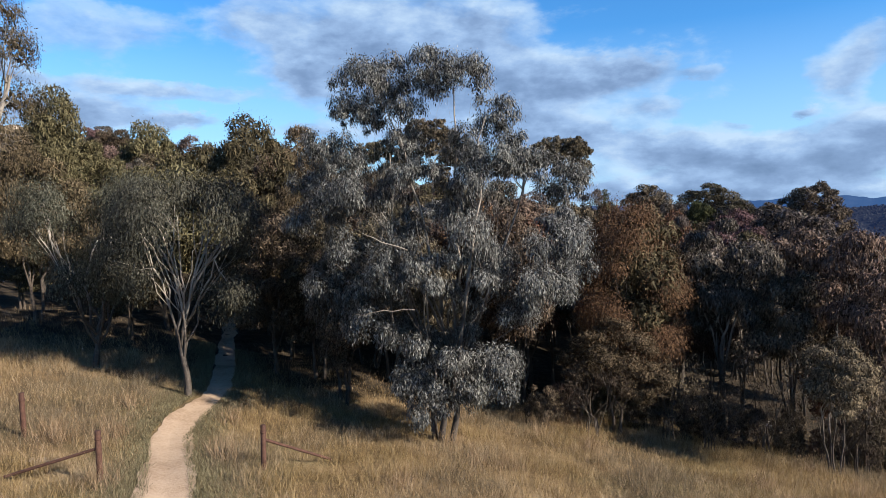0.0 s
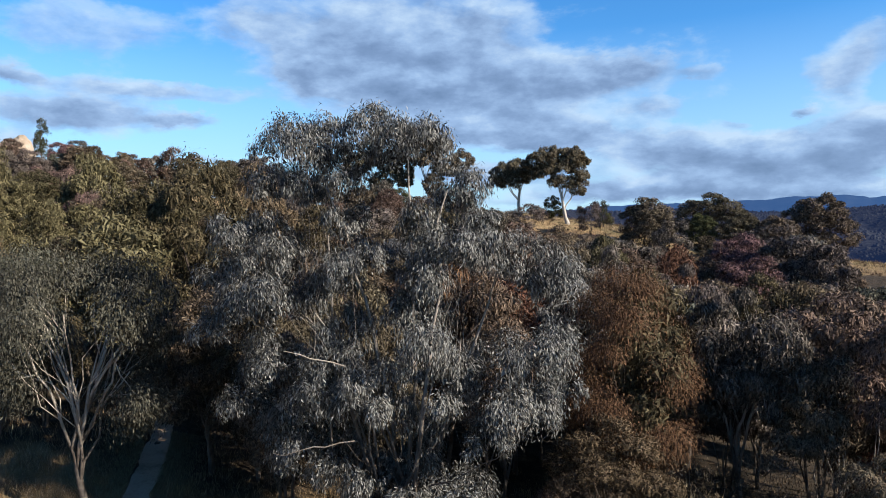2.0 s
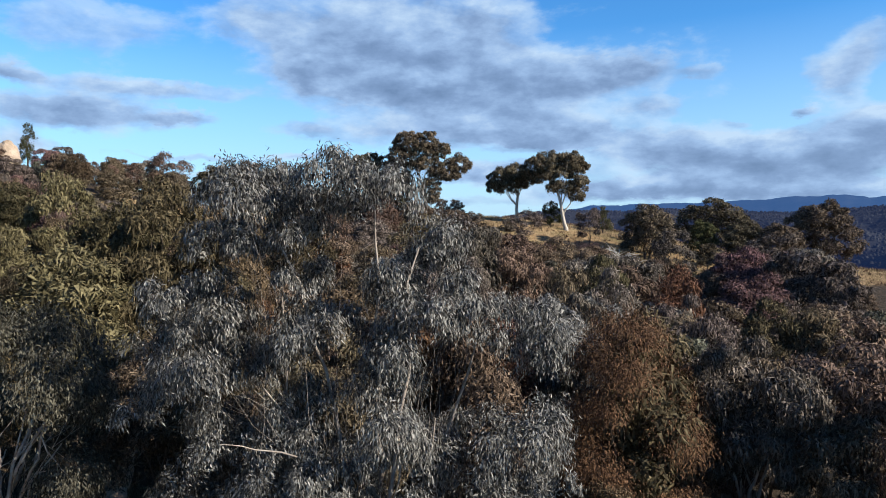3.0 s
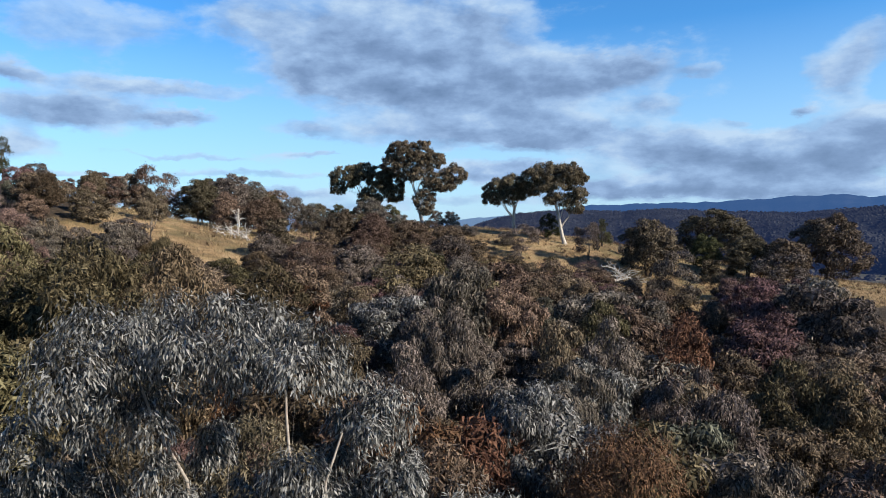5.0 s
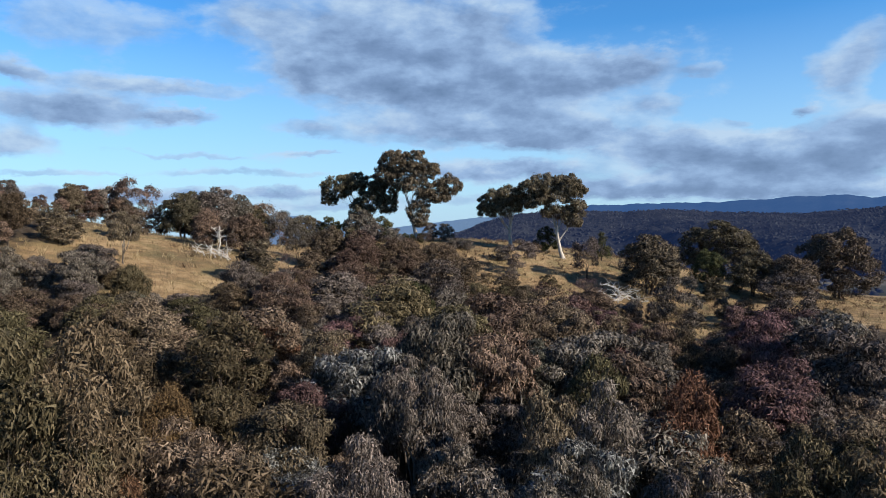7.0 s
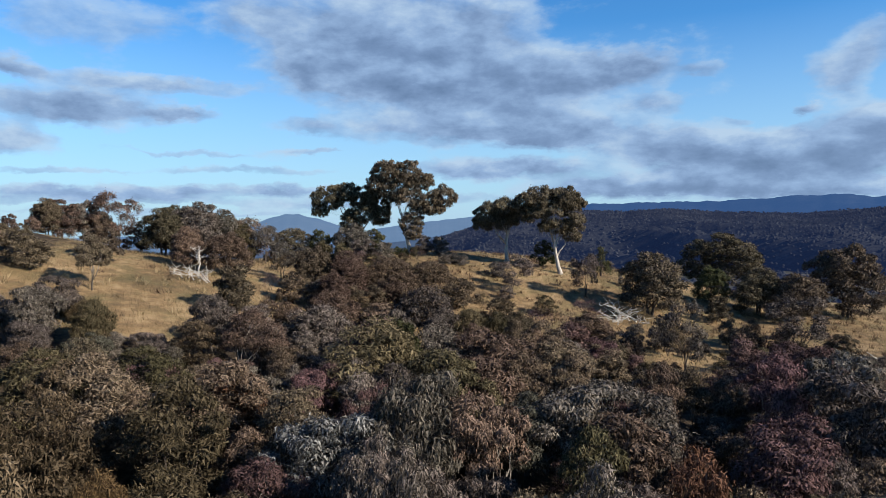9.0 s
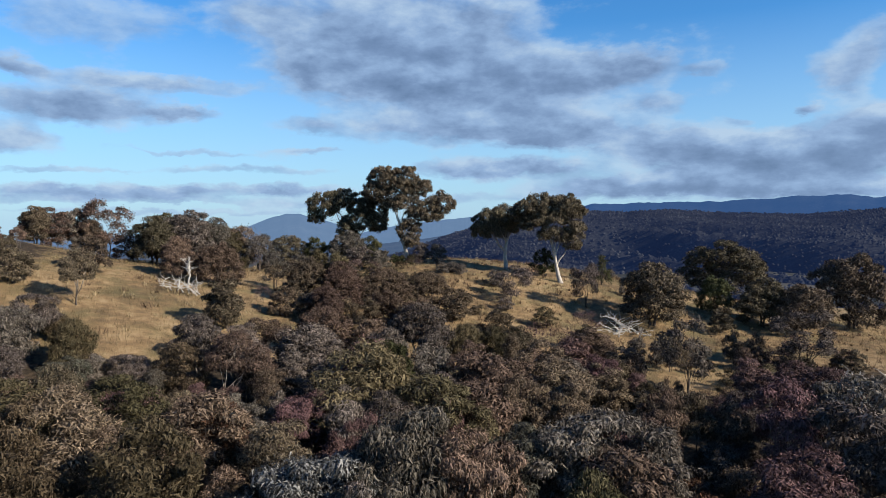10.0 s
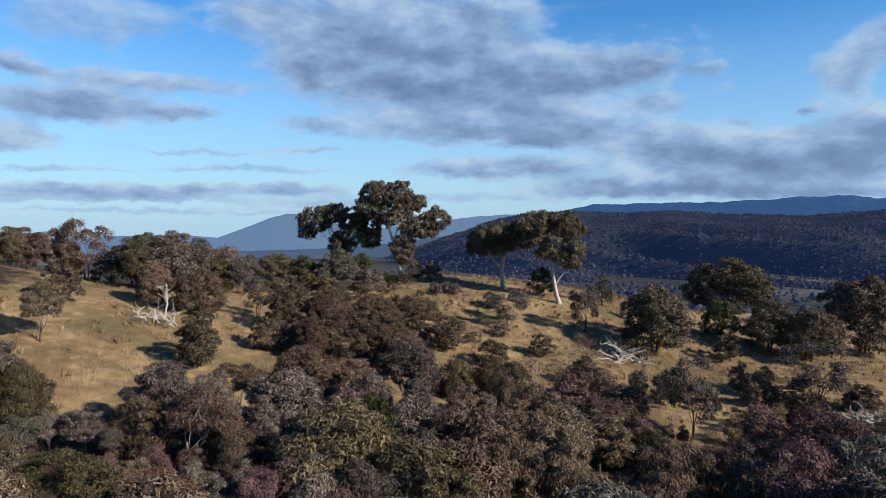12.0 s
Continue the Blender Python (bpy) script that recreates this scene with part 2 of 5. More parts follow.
# ---- building helpers ----
def mesh_of(name, verts, faces, mats, smooth=False):
    """A mesh from arrays; faces is an (n, 3) or (n, 4) array, or a list of such arrays."""
    me = bpy.data.meshes.new(name)
    faces = [np.asarray(f) for f in (faces if isinstance(faces, list) else [faces]) if len(f)]
    verts = np.asarray(verts, np.float32)
    loops = np.concatenate([f.ravel() for f in faces]).astype(np.int32)
    sizes = np.concatenate([np.full(len(f), f.shape[1]) for f in faces])
    starts = np.concatenate([[0], np.cumsum(sizes)[:-1]]).astype(np.int32)
    me.vertices.add(len(verts))
    me.vertices.foreach_set("co", verts.ravel())
    me.loops.add(len(loops))
    me.loops.foreach_set("vertex_index", loops)
    me.polygons.add(len(starts))
    me.polygons.foreach_set("loop_start", starts)
    if smooth:
        me.polygons.foreach_set("use_smooth", np.ones(len(starts), bool))
    me.update(calc_edges=True)
    for m in (mats if isinstance(mats, (list, tuple)) else [mats]):
        me.materials.append(m)
    return me


def part(name, me, parent, label=""):
    ob = new(name, me)
    ob.parent = parent
    return tagged(ob, label)


class Tubes:
    """Tapered round limbs gathered into one mesh."""

    def __init__(self):
        self.v, self.f, self.n = [], [], 0

    def add(self, pts, radii, sides=6):
        pts, radii = np.asarray(pts, float), np.asarray(radii, float)
        d = np.gradient(pts, axis=0)
        d /= np.linalg.norm(d, axis=1, keepdims=True) + 1e-9
        ref = np.array([0.37, 0.9, 0.21]) if abs(d[0, 0]) > 0.5 else np.array([0.93, 0.2, 0.3])
        a = np.cross(d, ref)
        a /= np.linalg.norm(a, axis=1, keepdims=True) + 1e-9
        b = np.cross(d, a)
        th = np.arange(sides) * 2 * np.pi / sides
        ring = a[:, None] * np.cos(th)[None, :, None] + b[:, None] * np.sin(th)[None, :, None]
        v = pts[:, None] + ring * radii[:, None, None]
        m = len(pts)
        i, j = np.meshgrid(np.arange(m - 1), np.arange(sides), indexing="ij")
        k = (j + 1) % sides
        f = np.stack([i * sides + j, i * sides + k, (i + 1) * sides + k, (i + 1) * sides + j], -1).reshape(-1, 4)
        self.v.append(v.reshape(-1, 3))
        self.f.append(f + self.n)
        self.n += m * sides

    def mesh(self, name, mat):
        return mesh_of(name, np.concatenate(self.v), np.concatenate(self.f), mat, smooth=True)


def bent(rng, a, b, bow=0.12, n=6, up=0.0):
    """A wandering line from a to b."""
    a, b = np.asarray(a, float), np.asarray(b, float)
    t = np.linspace(0, 1, n)[:, None]
    ln = np.linalg.norm(b - a)
    off = rng.normal(0, bow * ln, 3)
    off[2] = up * ln
    p = a + (b - a) * t + off * (4 * t * (1 - t)) * 0.6
    p[1:-1] += rng.normal(0, bow * ln * 0.14, (n - 2, 3))
    return p


def leaves(rng, clumps, count, length, width, droop=1.0, spread=0.6, quads=True, tuft=0.2, per=11):
    """Hanging leaves in tufts over the clumps (x, y, z, radius, flatness)."""
    c = np.asarray(clumps, float)
    share = c[:, 3] ** 2
    share /= share.sum()
    want = max(4, count // per)
    pick = rng.choice(len(c), want * 3, p=share)
    u = rng.normal(size=(len(pick), 3))
    u /= np.linalg.norm(u, axis=1, keepdims=True)
    heart = np.array([c[:, 0].mean(), c[:, 1].mean(), c[:, 2].min() * 0.35 + c[:, 2].mean() * 0.65])
    out = c[pick, :3] - heart
    out /= np.linalg.norm(out, axis=1, keepdims=True) + 1e-9
    away = (u * out).sum(1)
    turned = (away < -0.15) & (rng.random(len(u)) < 0.85)      # little grows inside, in the dark
    u = np.where(turned[:, None], u - 2 * away[:, None] * out, u)
    u[:, 2] = np.where((u[:, 2] < -0.3) & (rng.random(len(u)) < 0.4), -u[:, 2], u[:, 2])
    rad = rng.uniform(0.6, 1.0, len(pick)) ** 0.6
    r = c[pick, 3]
    centre = c[pick, :3] + u * (rad * r)[:, None] * np.stack([np.ones_like(r), np.ones_like(r), c[pick, 4]], 1)
    # most tufts grow where no other clump covers them
    gap = np.full(len(pick), 9.0)
    for q in range(0, len(pick), 2000):
        far = np.linalg.norm(centre[q:q + 2000, None] - c[None, :, :3], axis=2) / c[None, :, 3]
        far[np.arange(len(far)), pick[q:q + 2000]] = 9.0
        gap[q:q + 2000] = far.min(1)
    order = np.argsort(gap < rng.uniform(0.55, 0.95, len(gap)), kind="stable")[:want]
    pick, u, out, r, centre = pick[order], u[order], out[order], r[order], centre[order]
    k = rng.integers(0, len(pick), count)
    sig = tuft * r[k]
    pos = centre[k] + rng.normal(size=(count, 3)) * sig[:, None] * np.array([1, 1, 1.25])
    lie = np.array([0, 0, -1.0]) + u[k] * u[k][:, 2:3] + rng.normal(0, 0.25, (count, 3))      # down along the clump's face
    d = lie * droop + u[k] * spread * 0.35 + rng.normal(0, 0.36, (count, 3)) + np.array([0, 0, -0.25 * droop])
    d /= np.linalg.norm(d, axis=1, keepdims=True)
    ln = length * rng.uniform(0.6, 1.35, count)[:, None]
    face = u[k] * 0.8 + out[k] * 0.5 + np.array([0, 0, 0.15]) + rng.normal(0, 0.36, (count, 3))      # blades turn their flats outward
    s = np.cross(d, face)
    s /= np.linalg.norm(s, axis=1, keepdims=True) + 1e-9
    s *= (width * rng.uniform(0.7, 1.3, count) / 2)[:, None]
    mid = pos + d * ln * 0.42
    tip = pos + d * ln
    n = np.arange(count)[:, None]
    if quads:
        v = np.stack([pos, mid + s, tip, mid - s], 1).reshape(-1, 3)
        return v, n * 4 + np.arange(4)
    v = np.stack([pos + s, pos - s, tip], 1).reshape(-1, 3)
    return v, n * 3 + np.arange(3)


def inner_leaves(rng, clumps, per, fill, size=1.0):
    """Broad sprays of foliage inside the clumps, behind the outer leaves."""
    c = np.repeat(np.asarray(clumps, float), per, 0)
    n = len(c)
    u = rng.normal(size=(n, 3))
    u /= np.linalg.norm(u, axis=1, keepdims=True)
    r = c[:, 3:4]
    pos = c[:, :3] + u * r * fill * rng.uniform(0.2, 1.0, (n, 1)) * np.array([1, 1, 0.85])
    d = rng.normal(0, 0.6, (n, 3)) + np.array([0, 0, -0.5])
    d /= np.linalg.norm(d, axis=1, keepdims=True)
    s = np.cross(d, u + rng.normal(0, 0.4, (n, 3)))
    s /= np.linalg.norm(s, axis=1, keepdims=True) + 1e-9
    ln = size * r * rng.uniform(0.4, 0.7, (n, 1))
    s = s * size * r * rng.uniform(0.13, 0.24, (n, 1))
    v = np.stack([pos - d * ln * 0.5, pos + s, pos + d * ln * 0.6, pos - s * rng.uniform(0.4, 1.2, (n, 1))], 1).reshape(-1, 3)
    return v, np.arange(n)[:, None] * 4 + np.arange(4)


def sprays(rng, clumps, count, droop=1.0, slim=2.6, cover=1.0):
    """Hanging sprays spread evenly over the outer faces of the clumps (x, y, z, radius, flatness), ragged in depth."""
    c = np.asarray(clumps, float)
    heart = np.array([c[:, 0].mean(), c[:, 1].mean(), c[:, 2].min() * 0.35 + c[:, 2].mean() * 0.65])
    n = max(30, int(3.5 * count / len(c)))
    k = np.arange(n) + 0.5
    up = 1 - 1.85 * k / n
    flat_ = np.sqrt(1 - up * up)
    places, normals, area = [], [], 0.0
    for i, (x, y, z, r, fl) in enumerate(c):
        turn = k * 2.399963 + i
        nrm = np.stack([flat_ * np.cos(turn), flat_ * np.sin(turn), up], 1)
        p = np.array([x, y, z]) + nrm * np.array([r, r, r * max(fl, 0.75)]) * rng.uniform(0.62, 1.12, (n, 1))
        out = c[i, :3] - heart
        out /= np.linalg.norm(out) + 1e-9
        keep = nrm @ out > rng.uniform(-0.75, -0.1, n)
        near_ = np.linalg.norm(c[:, :3] - c[i, :3], axis=1) < 2.2 * r
        near_[i] = False
        if near_.any():
            gap = np.linalg.norm(p[:, None] - c[None, near_, :3], axis=2) / c[None, near_, 3]
            keep &= gap.min(1) > rng.uniform(0.6, 0.9, n)
        places.append(p[keep])
        normals.append(nrm[keep])
        area += 4 * math.pi * r * r * 0.8 * keep.sum() / n
    p, nrm = np.concatenate(places), np.concatenate(normals)
    pick = rng.permutation(len(p))[:count]
    p, nrm = p[pick], nrm[pick]
    m = len(p)
    ln = math.sqrt(2 * slim * cover * area / m)
    d = (np.array([0, 0, -1.0]) + nrm * nrm[:, 2:3]) * droop + rng.normal(0, 0.5, (m, 3)) + nrm * 0.15
    d /= np.linalg.norm(d, axis=1, keepdims=True)
    side = np.cross(d, nrm + rng.normal(0, 0.42, (m, 3)))
    side /= np.linalg.norm(side, axis=1, keepdims=True) + 1e-9
    long_ = ln * rng.uniform(0.6, 1.5, (m, 1))
    wide_ = side * ln / slim * rng.uniform(0.35, 0.7, (m, 1))
    at = p - d * long_ * 0.4
    v = np.stack([at + wide_ * rng.uniform(0.3, 1.0, (m, 1)), at - wide_, at + d * long_], 1).reshape(-1, 3)
    return v, np.arange(3 * m).reshape(-1, 3)


def cloud_of_clumps(rng, h, bottom, rx, n, r, shape="round"):
    """Clump centres over a crown from bottom to h with half-width rx."""
    out = []
    while len(out) < n:
        t = rng.random()
        z = bottom + (h - bottom) * t
        if shape == "round":
            prof = math.sqrt(max(0.0, 1 - (2 * t - 0.9) ** 2 / 1.25))
        elif shape == "umbrella":
            prof = 0.25 + 0.75 * t ** 0.6 if t < 0.85 else 0.9
        elif shape == "cone":
            prof = (1 - t) ** 0.8
        else:
            prof = 0.55 + 0.45 * math.sin(t * 3.0)
        a = rng.random() * 2 * math.pi
        q = prof * rx * math.sqrt(rng.uniform(0.4, 1.0))
        k = r * rng.uniform(0.7, 1.3)
        x, y = q * math.cos(a), q * math.sin(a)
        if z + k * 0.6 > h:
            z = h - k * 0.6
        if all((x - o[0]) ** 2 + (y - o[1]) ** 2 + (z - o[2]) ** 2 > (0.7 * r) ** 2 for o in out) or rng.random() < 0.12:
            out.append((x, y, z, k, rng.uniform(0.6, 0.85)))
    return out


def domes(shells, seed, r=1.15, pack=1.0, low=-0.6):
    """Clumps over billowing heads of foliage: across, up, half-width, half-height."""
    rng = np.random.default_rng(seed)
    out = []
    for a, z, rx, rz in shells:
        n, tries, mine = int(pack * 1.15 * (rx * rz + 0.5 * rx * rx)) + 4, 0, []
        while len(mine) < n and tries < 4000:
            tries += 1
            u = rng.normal(size=3)
            u /= np.linalg.norm(u)
            if u[2] < low:
                continue
            k = r * rng.uniform(0.65, 1.25)
            q = np.array([a + u[0] * (rx - 0.7 * k), u[1] * 0.8 * (rx - 0.7 * k), z + u[2] * (rz - 0.55 * k)]) + rng.normal(0, 0.3 * r, 3)
            if all(np.sum((q - m[:3]) ** 2) > (0.8 * r) ** 2 for m in mine):
                mine.append((*q, k, 0.75))
        out += mine
    return out


def heads(seed, base, top, wide, n=3):
    """Rounded heads of a crown between base and top: one in the middle, others leaning out."""
    rng = np.random.default_rng(seed)
    deep = top - base
    out = [(rng.normal(0, 0.12 * wide), base + 0.58 * deep, 0.74 * wide, 0.44 * deep)]
    for i in range(n - 1):
        side = (-1) ** i * rng.uniform(0.38, 0.6) * wide
        size = rng.uniform(0.42, 0.6)
        out.append((side, base + rng.uniform(0.3, 0.6) * deep, size * wide, size * 0.6 * deep))
    return out


def skeleton_of(rng, clumps, fork, radius, limbs=4, stems=1, lean=(0, 0), twigs=0, sides=7, spread_base=0.25, seg=8, limb=0.52, reach=1.0):
    """Trunk or stems that fork into limbs and reach every clump."""
    t = Tubes()
    c = np.asarray(clumps, float)
    groups = np.argsort(np.arctan2(c[:, 1], c[:, 0]) + rng.normal(0, 0.2, len(c)))
    tops = []
    for k in range(stems):
        a = rng.random() * 6.28
        base = np.array([math.cos(a), math.sin(a), 0]) * (spread_base if stems > 1 else 0)
        top = np.array([lean[0], lean[1], fork]) + (np.array([math.cos(a), math.sin(a), 0]) * fork * 0.22 if stems > 1 else 0)
        p = bent(rng, base - np.array([0, 0, 0.4]), top, 0.06, seg)
        rr = radius / math.sqrt(stems)
        q = np.linspace(0, 1, seg)
        t.add(p, rr * (1.0 - 0.35 * q) * (1 + 0.5 * np.exp(-q * 9)), sides)
        tops.append((p, rr))
    for g in np.array_split(groups, limbs):
        if not len(g):
            continue
        p, rr = tops[rng.integers(0, stems)]
        start = p[rng.integers(seg // 2, seg)]
        end = c[g, :3].mean(0) * np.array([0.85, 0.85, 1.0])
        l = bent(rng, start, end, 0.10, seg, 0.04)
        lr = rr * limb * rng.uniform(0.8, 1.2)
        t.add(l, lr * np.linspace(1, 0.45, seg), max(3, sides - 1))
        for i in g:
            if rng.random() > reach:
                continue
            s = l[rng.integers(seg // 3, seg)]
            b = bent(rng, s, c[i, :3] + np.array([0, 0, c[i, 3] * 0.25]), 0.10, seg - 2, 0.05)
            t.add(b, min(lr * 0.6, lr * rng.uniform(0.3, 0.5) * (3.0 / max(3, len(g))) ** 0.5) * np.linspace(1, 0.3, seg - 2), 5 if sides > 6 else 3)
            for _ in range(twigs):
                u = rng.normal(size=3)
                u /= np.linalg.norm(u)
                e = c[i, :3] + u * c[i, 3] * rng.uniform(0.7, 1.0) * np.array([1, 1, c[i, 4]])
                t.add(bent(rng, b[rng.integers(1, seg - 2)], e, 0.12, 4), lr * 0.14 * np.linspace(1, 0.35, 4), 3)
    return t


TREES = {}


def put_tree(key, build, x, y, h, wide, leaf, label, category="tree", group="", turn=0.0, bark=None, sink=0.05):
    """Plants a tree of a kind: its first one is built, the others share its meshes. h and wide: metres tall and across."""
    name = build["name"]
    if key not in TREES:
        rng = np.random.default_rng(build["seed"])
        clumps = build["clumps"](rng)
        thing = new(name)
        wood = build["wood"](rng, clumps)
        part("trunk", wood.mesh(name + "_wood", build["bark"]), thing)
        if build["count"]:
            v, f = leaves(rng, clumps, build["count"], *build["leaf"], **build.get("hang", {}))
            cv, cf = inner_leaves(rng, clumps, build.get("inner", 15), build.get("fill", 0.42), build.get("spray", 0.95))
            vs, fs = [v, cv], [f, cf + len(v)]
            if "sprays" in build:
                mv, mf = sprays(rng, clumps, build["sprays"], build["hang"]["droop"], build.get("slim", 2.6), build.get("cover", 0.95))
                vs.append(mv)
                fs.append(mf + len(v) + len(cv))
            part("crown", mesh_of(name + "_crown", np.concatenate(vs), fs, LEAF[leaf]), thing)
        top = max(k[2] + 0.8 * k[3] for k in clumps)
        span = 2 * np.percentile([math.hypot(k[0], k[1]) + 0.8 * k[3] for k in clumps], 90)
        TREES[key] = (thing, top, span)
        made = thing
    else:
        made = copy_thing(TREES[key][0], Matrix())
    _, top, span = TREES[key]
    sz = h / top if h else 1.0
    sx = (wide / span) if wide else sz
    sx = min(max(sx, 0.75 * sz), 1.4 * sz)
    made.matrix_basis = pose(x, y, float(land(x, y)) - sink, 0, 0, turn) @ Matrix.Diagonal((sx, sx, sz, 1))
    for ob in made.children:
        if ob.name.startswith("crown"):
            ob.material_slots[0].link = "OBJECT"
            ob.material_slots[0].material = LEAF[leaf]
        elif bark:
            ob.material_slots[0].link = "OBJECT"
            ob.material_slots[0].material = bark
    return tagged(made, label, category, group)


def kind_of(kind, variant, near):
    """How a kind of tree or shrub is built, at about its true size."""
    s = 100 * variant + (3, 7, 7)[near] + sum(map(ord, kind))
    q = dict(quads=False)
    tw = 1 if near else 0
    sd = 6 if near else 4
    sg = dict(seg=7 if near else 5)
    common = dict(inner=4, spray=0.5, fill=0.55, slim=3.0 if near else 2.5)
    if kind == "eucalypt":
        shells = heads(s, 2.6, 9.2, 2.7, 5)
        return dict(common, name="eucalyptus_tree", seed=s, bark=BARK_PALE, clumps=lambda r: domes(shells, s, 0.72, 1.5, -0.75),
                    wood=lambda r, c: skeleton_of(r, c, 3.6, 0.12, 5, 1, (0.2, 0.1), tw, sd, reach=0.4, **sg), sprays=(5500, 8000, 13000)[near],
                    count=(2000, 3200, 5000)[near], leaf=((0.24, 0.08), (0.18, 0.05), (0.13, 0.036))[near], hang=dict(droop=1.2, spread=0.6, tuft=0.22, per=14, **q))
    if kind == "wattle":
        shells = heads(s, 1.6, 8.2, 2.8, 4)
        return dict(common, name="wattle_tree", seed=s, bark=BARK_GREY, clumps=lambda r: domes(shells, s, 0.75, 1.5, -0.75),
                    wood=lambda r, c: skeleton_of(r, c, 2.0, 0.15, 5, 2, (0, 0), tw, sd, reach=0.35, **sg), sprays=(5500, 8000, 13000)[near],
                    count=(2000, 3200, 5000)[near], leaf=((0.22, 0.08), (0.16, 0.05), (0.115, 0.036))[near], hang=dict(droop=0.7, spread=0.9, tuft=0.2, **q))
    if kind == "thicket":
        shells = heads(s, 3.0, 8.2, 2.3, 4)
        return dict(common, name="thin_stemmed_tree", seed=s, bark=BARK_PALE, clumps=lambda r: domes(shells, s, 0.64, 1.5, -0.7),
                    wood=lambda r, c: skeleton_of(r, c, 3.8, 0.11, 6, 4, (0, 0), tw, sd - 1, 0.35, reach=0.4, **sg), sprays=(4800, 7000, 11500)[near],
                    count=(2000, 3000, 4500)[near], leaf=(0.17, 0.048) if near else (0.25, 0.08), hang=dict(droop=1.1, spread=0.6, tuft=0.22, per=14, **q))
    if kind == "bush":
        shells = ((0, 2.3, 2.0, 2.6), (1.0, 1.7, 1.5, 2.0), (-1.0, 2.0, 1.4, 2.1))
        return dict(common, name="dense_bush", seed=s, bark=BARK_GREY, clumps=lambda r: domes(shells, s, 0.55, 1.9),
                    wood=lambda r, c: skeleton_of(r, c, 1.1, 0.14, 4, 2, (0, 0), 0, sd, reach=0.3, **sg), sprays=(2600, 4200, 6000)[near],
                    count=2000 if near else 1400, leaf=(0.15, 0.055) if near else (0.19, 0.08), hang=dict(droop=0.4, spread=0.8, tuft=0.2, **q))
    if kind == "dome":
        shells = ((0, 4.4, 4.3, 5.3), (2.2, 3.4, 3.0, 3.9), (-2.0, 4.8, 3.0, 4.0), (0.6, 6.4, 2.8, 3.2))
        return dict(common, name="dense_bush", seed=s, bark=BARK_GREY, clumps=lambda r: domes(shells, s, 0.95, 1.2),
                    wood=lambda r, c: skeleton_of(r, c, 2.2, 0.3, 5, 2, (0, 0), 0, sd, reach=0.3, **sg), sprays=13000,
                    count=3000, leaf=(0.26, 0.1), hang=dict(droop=0.4, spread=0.8, tuft=0.2, **q))
    if kind == "broom":
        shells = ((0, 2.2, 1.9, 2.4), (1.1, 1.9, 1.5, 2.1), (-1.1, 2.0, 1.5, 2.2))
        return dict(common, name="broom_bush", seed=s, bark=BARK_GREY, clumps=lambda r: domes(shells, s, 0.75, 1.6),
                    wood=lambda r, c: skeleton_of(r, c, 1.0, 0.13, 5, 3, (0, 0), 0, sd, reach=0.3, **sg), sprays=6500, slim=6.0, cover=1.3,
                    count=2500, leaf=(0.3, 0.03), hang=dict(droop=-0.9, spread=1.2, tuft=0.25, **q))
    if kind == "airy":
        return dict(common, name="open_crowned_tree", seed=s, bark=BARK_GREY, clumps=lambda r: cloud_of_clumps(r, 7, 2.2, 2.5, 20, 0.75, "round"),
                    wood=lambda r, c: skeleton_of(r, c, 2.2, 0.13, 5, 3, (0, 0), 3, sd, 0.2, **sg),
                    count=3200 if near else 2400, leaf=(0.17, 0.055) if near else (0.23, 0.085), sprays=2500, cover=0.7, hang=dict(droop=0.6, spread=0.8, tuft=0.22, **q))
    if kind == "bare":
        return dict(common, name="bare_shrub", seed=s, bark=BARK_GREY, clumps=lambda r: cloud_of_clumps(r, 4.5, 1.2, 2.0, 18, 0.7, "round"),
                    wood=lambda r, c: skeleton_of(r, c, 1.2, 0.12, 7, 5, (0, 0), 8, 4, 0.35, 5),
                    count=2600, leaf=(0.2, 0.03), hang=dict(droop=-0.5, spread=0.9, tuft=0.3, quads=False))
    return dict(common, name="cypress_pine", seed=s, bark=BARK_GREY, clumps=lambda r: cloud_of_clumps(r, 6, 0.7, 1.3, 24, 0.5, "cone"),
                wood=lambda r, c: skeleton_of(r, c, 4.6, 0.12, 3, 1), count=3600, leaf=(0.24, 0.08), hang=dict(droop=-0.5, spread=0.9, tuft=0.22, quads=False))


WORDS = {
    "silver": "silvery blue-grey", "grey": "dull grey-green", "olive": "olive-brown", "brown": "brownish", "rust": "rust-coloured",
    "plum": "plum-brown", "dark": "dark green", "sage": "dull sage-green", "green": "fresh green", "crown": "dark olive",
}
SAY = {
    "eucalypt": ("eucalyptus with %s hanging leaves in the bush", "tree"), "wattle": ("rounded wattle with fine %s foliage in the gully", "tree"),
    "thicket": ("thin-stemmed young tree with %s leaves in the thicket", "tree"), "bush": ("dense rounded bush of %s foliage on the slope", "bush"),
    "broom": ("soft rounded broom bush of fine %s upright twigs", "bush"),
    "dome": ("broad domed bush of %s foliage on the ridge", "bush"),
    "airy": ("open-crowned small tree with %s leaf tufts and bare limbs", "tree"), "bare": ("nearly leafless twiggy shrub with few %s leaves", "shrub"),
    "conifer": ("small upright cypress pine of %s foliage", "tree"), "gum": ("old gum with pale trunk and %s layered crown", "tree"),
}
GROUPS = {"eucalypt": "eucalypts of the bush", "wattle": "wattles of the gully", "thicket": "thicket trees", "bush": "bushes on the slope", "dome": "domed bushes on the ridge",
          "broom": "broom bushes", "airy": "open-crowned small trees", "bare": "bare shrubs", "conifer": "cypress pines", "gum": "old gums"}


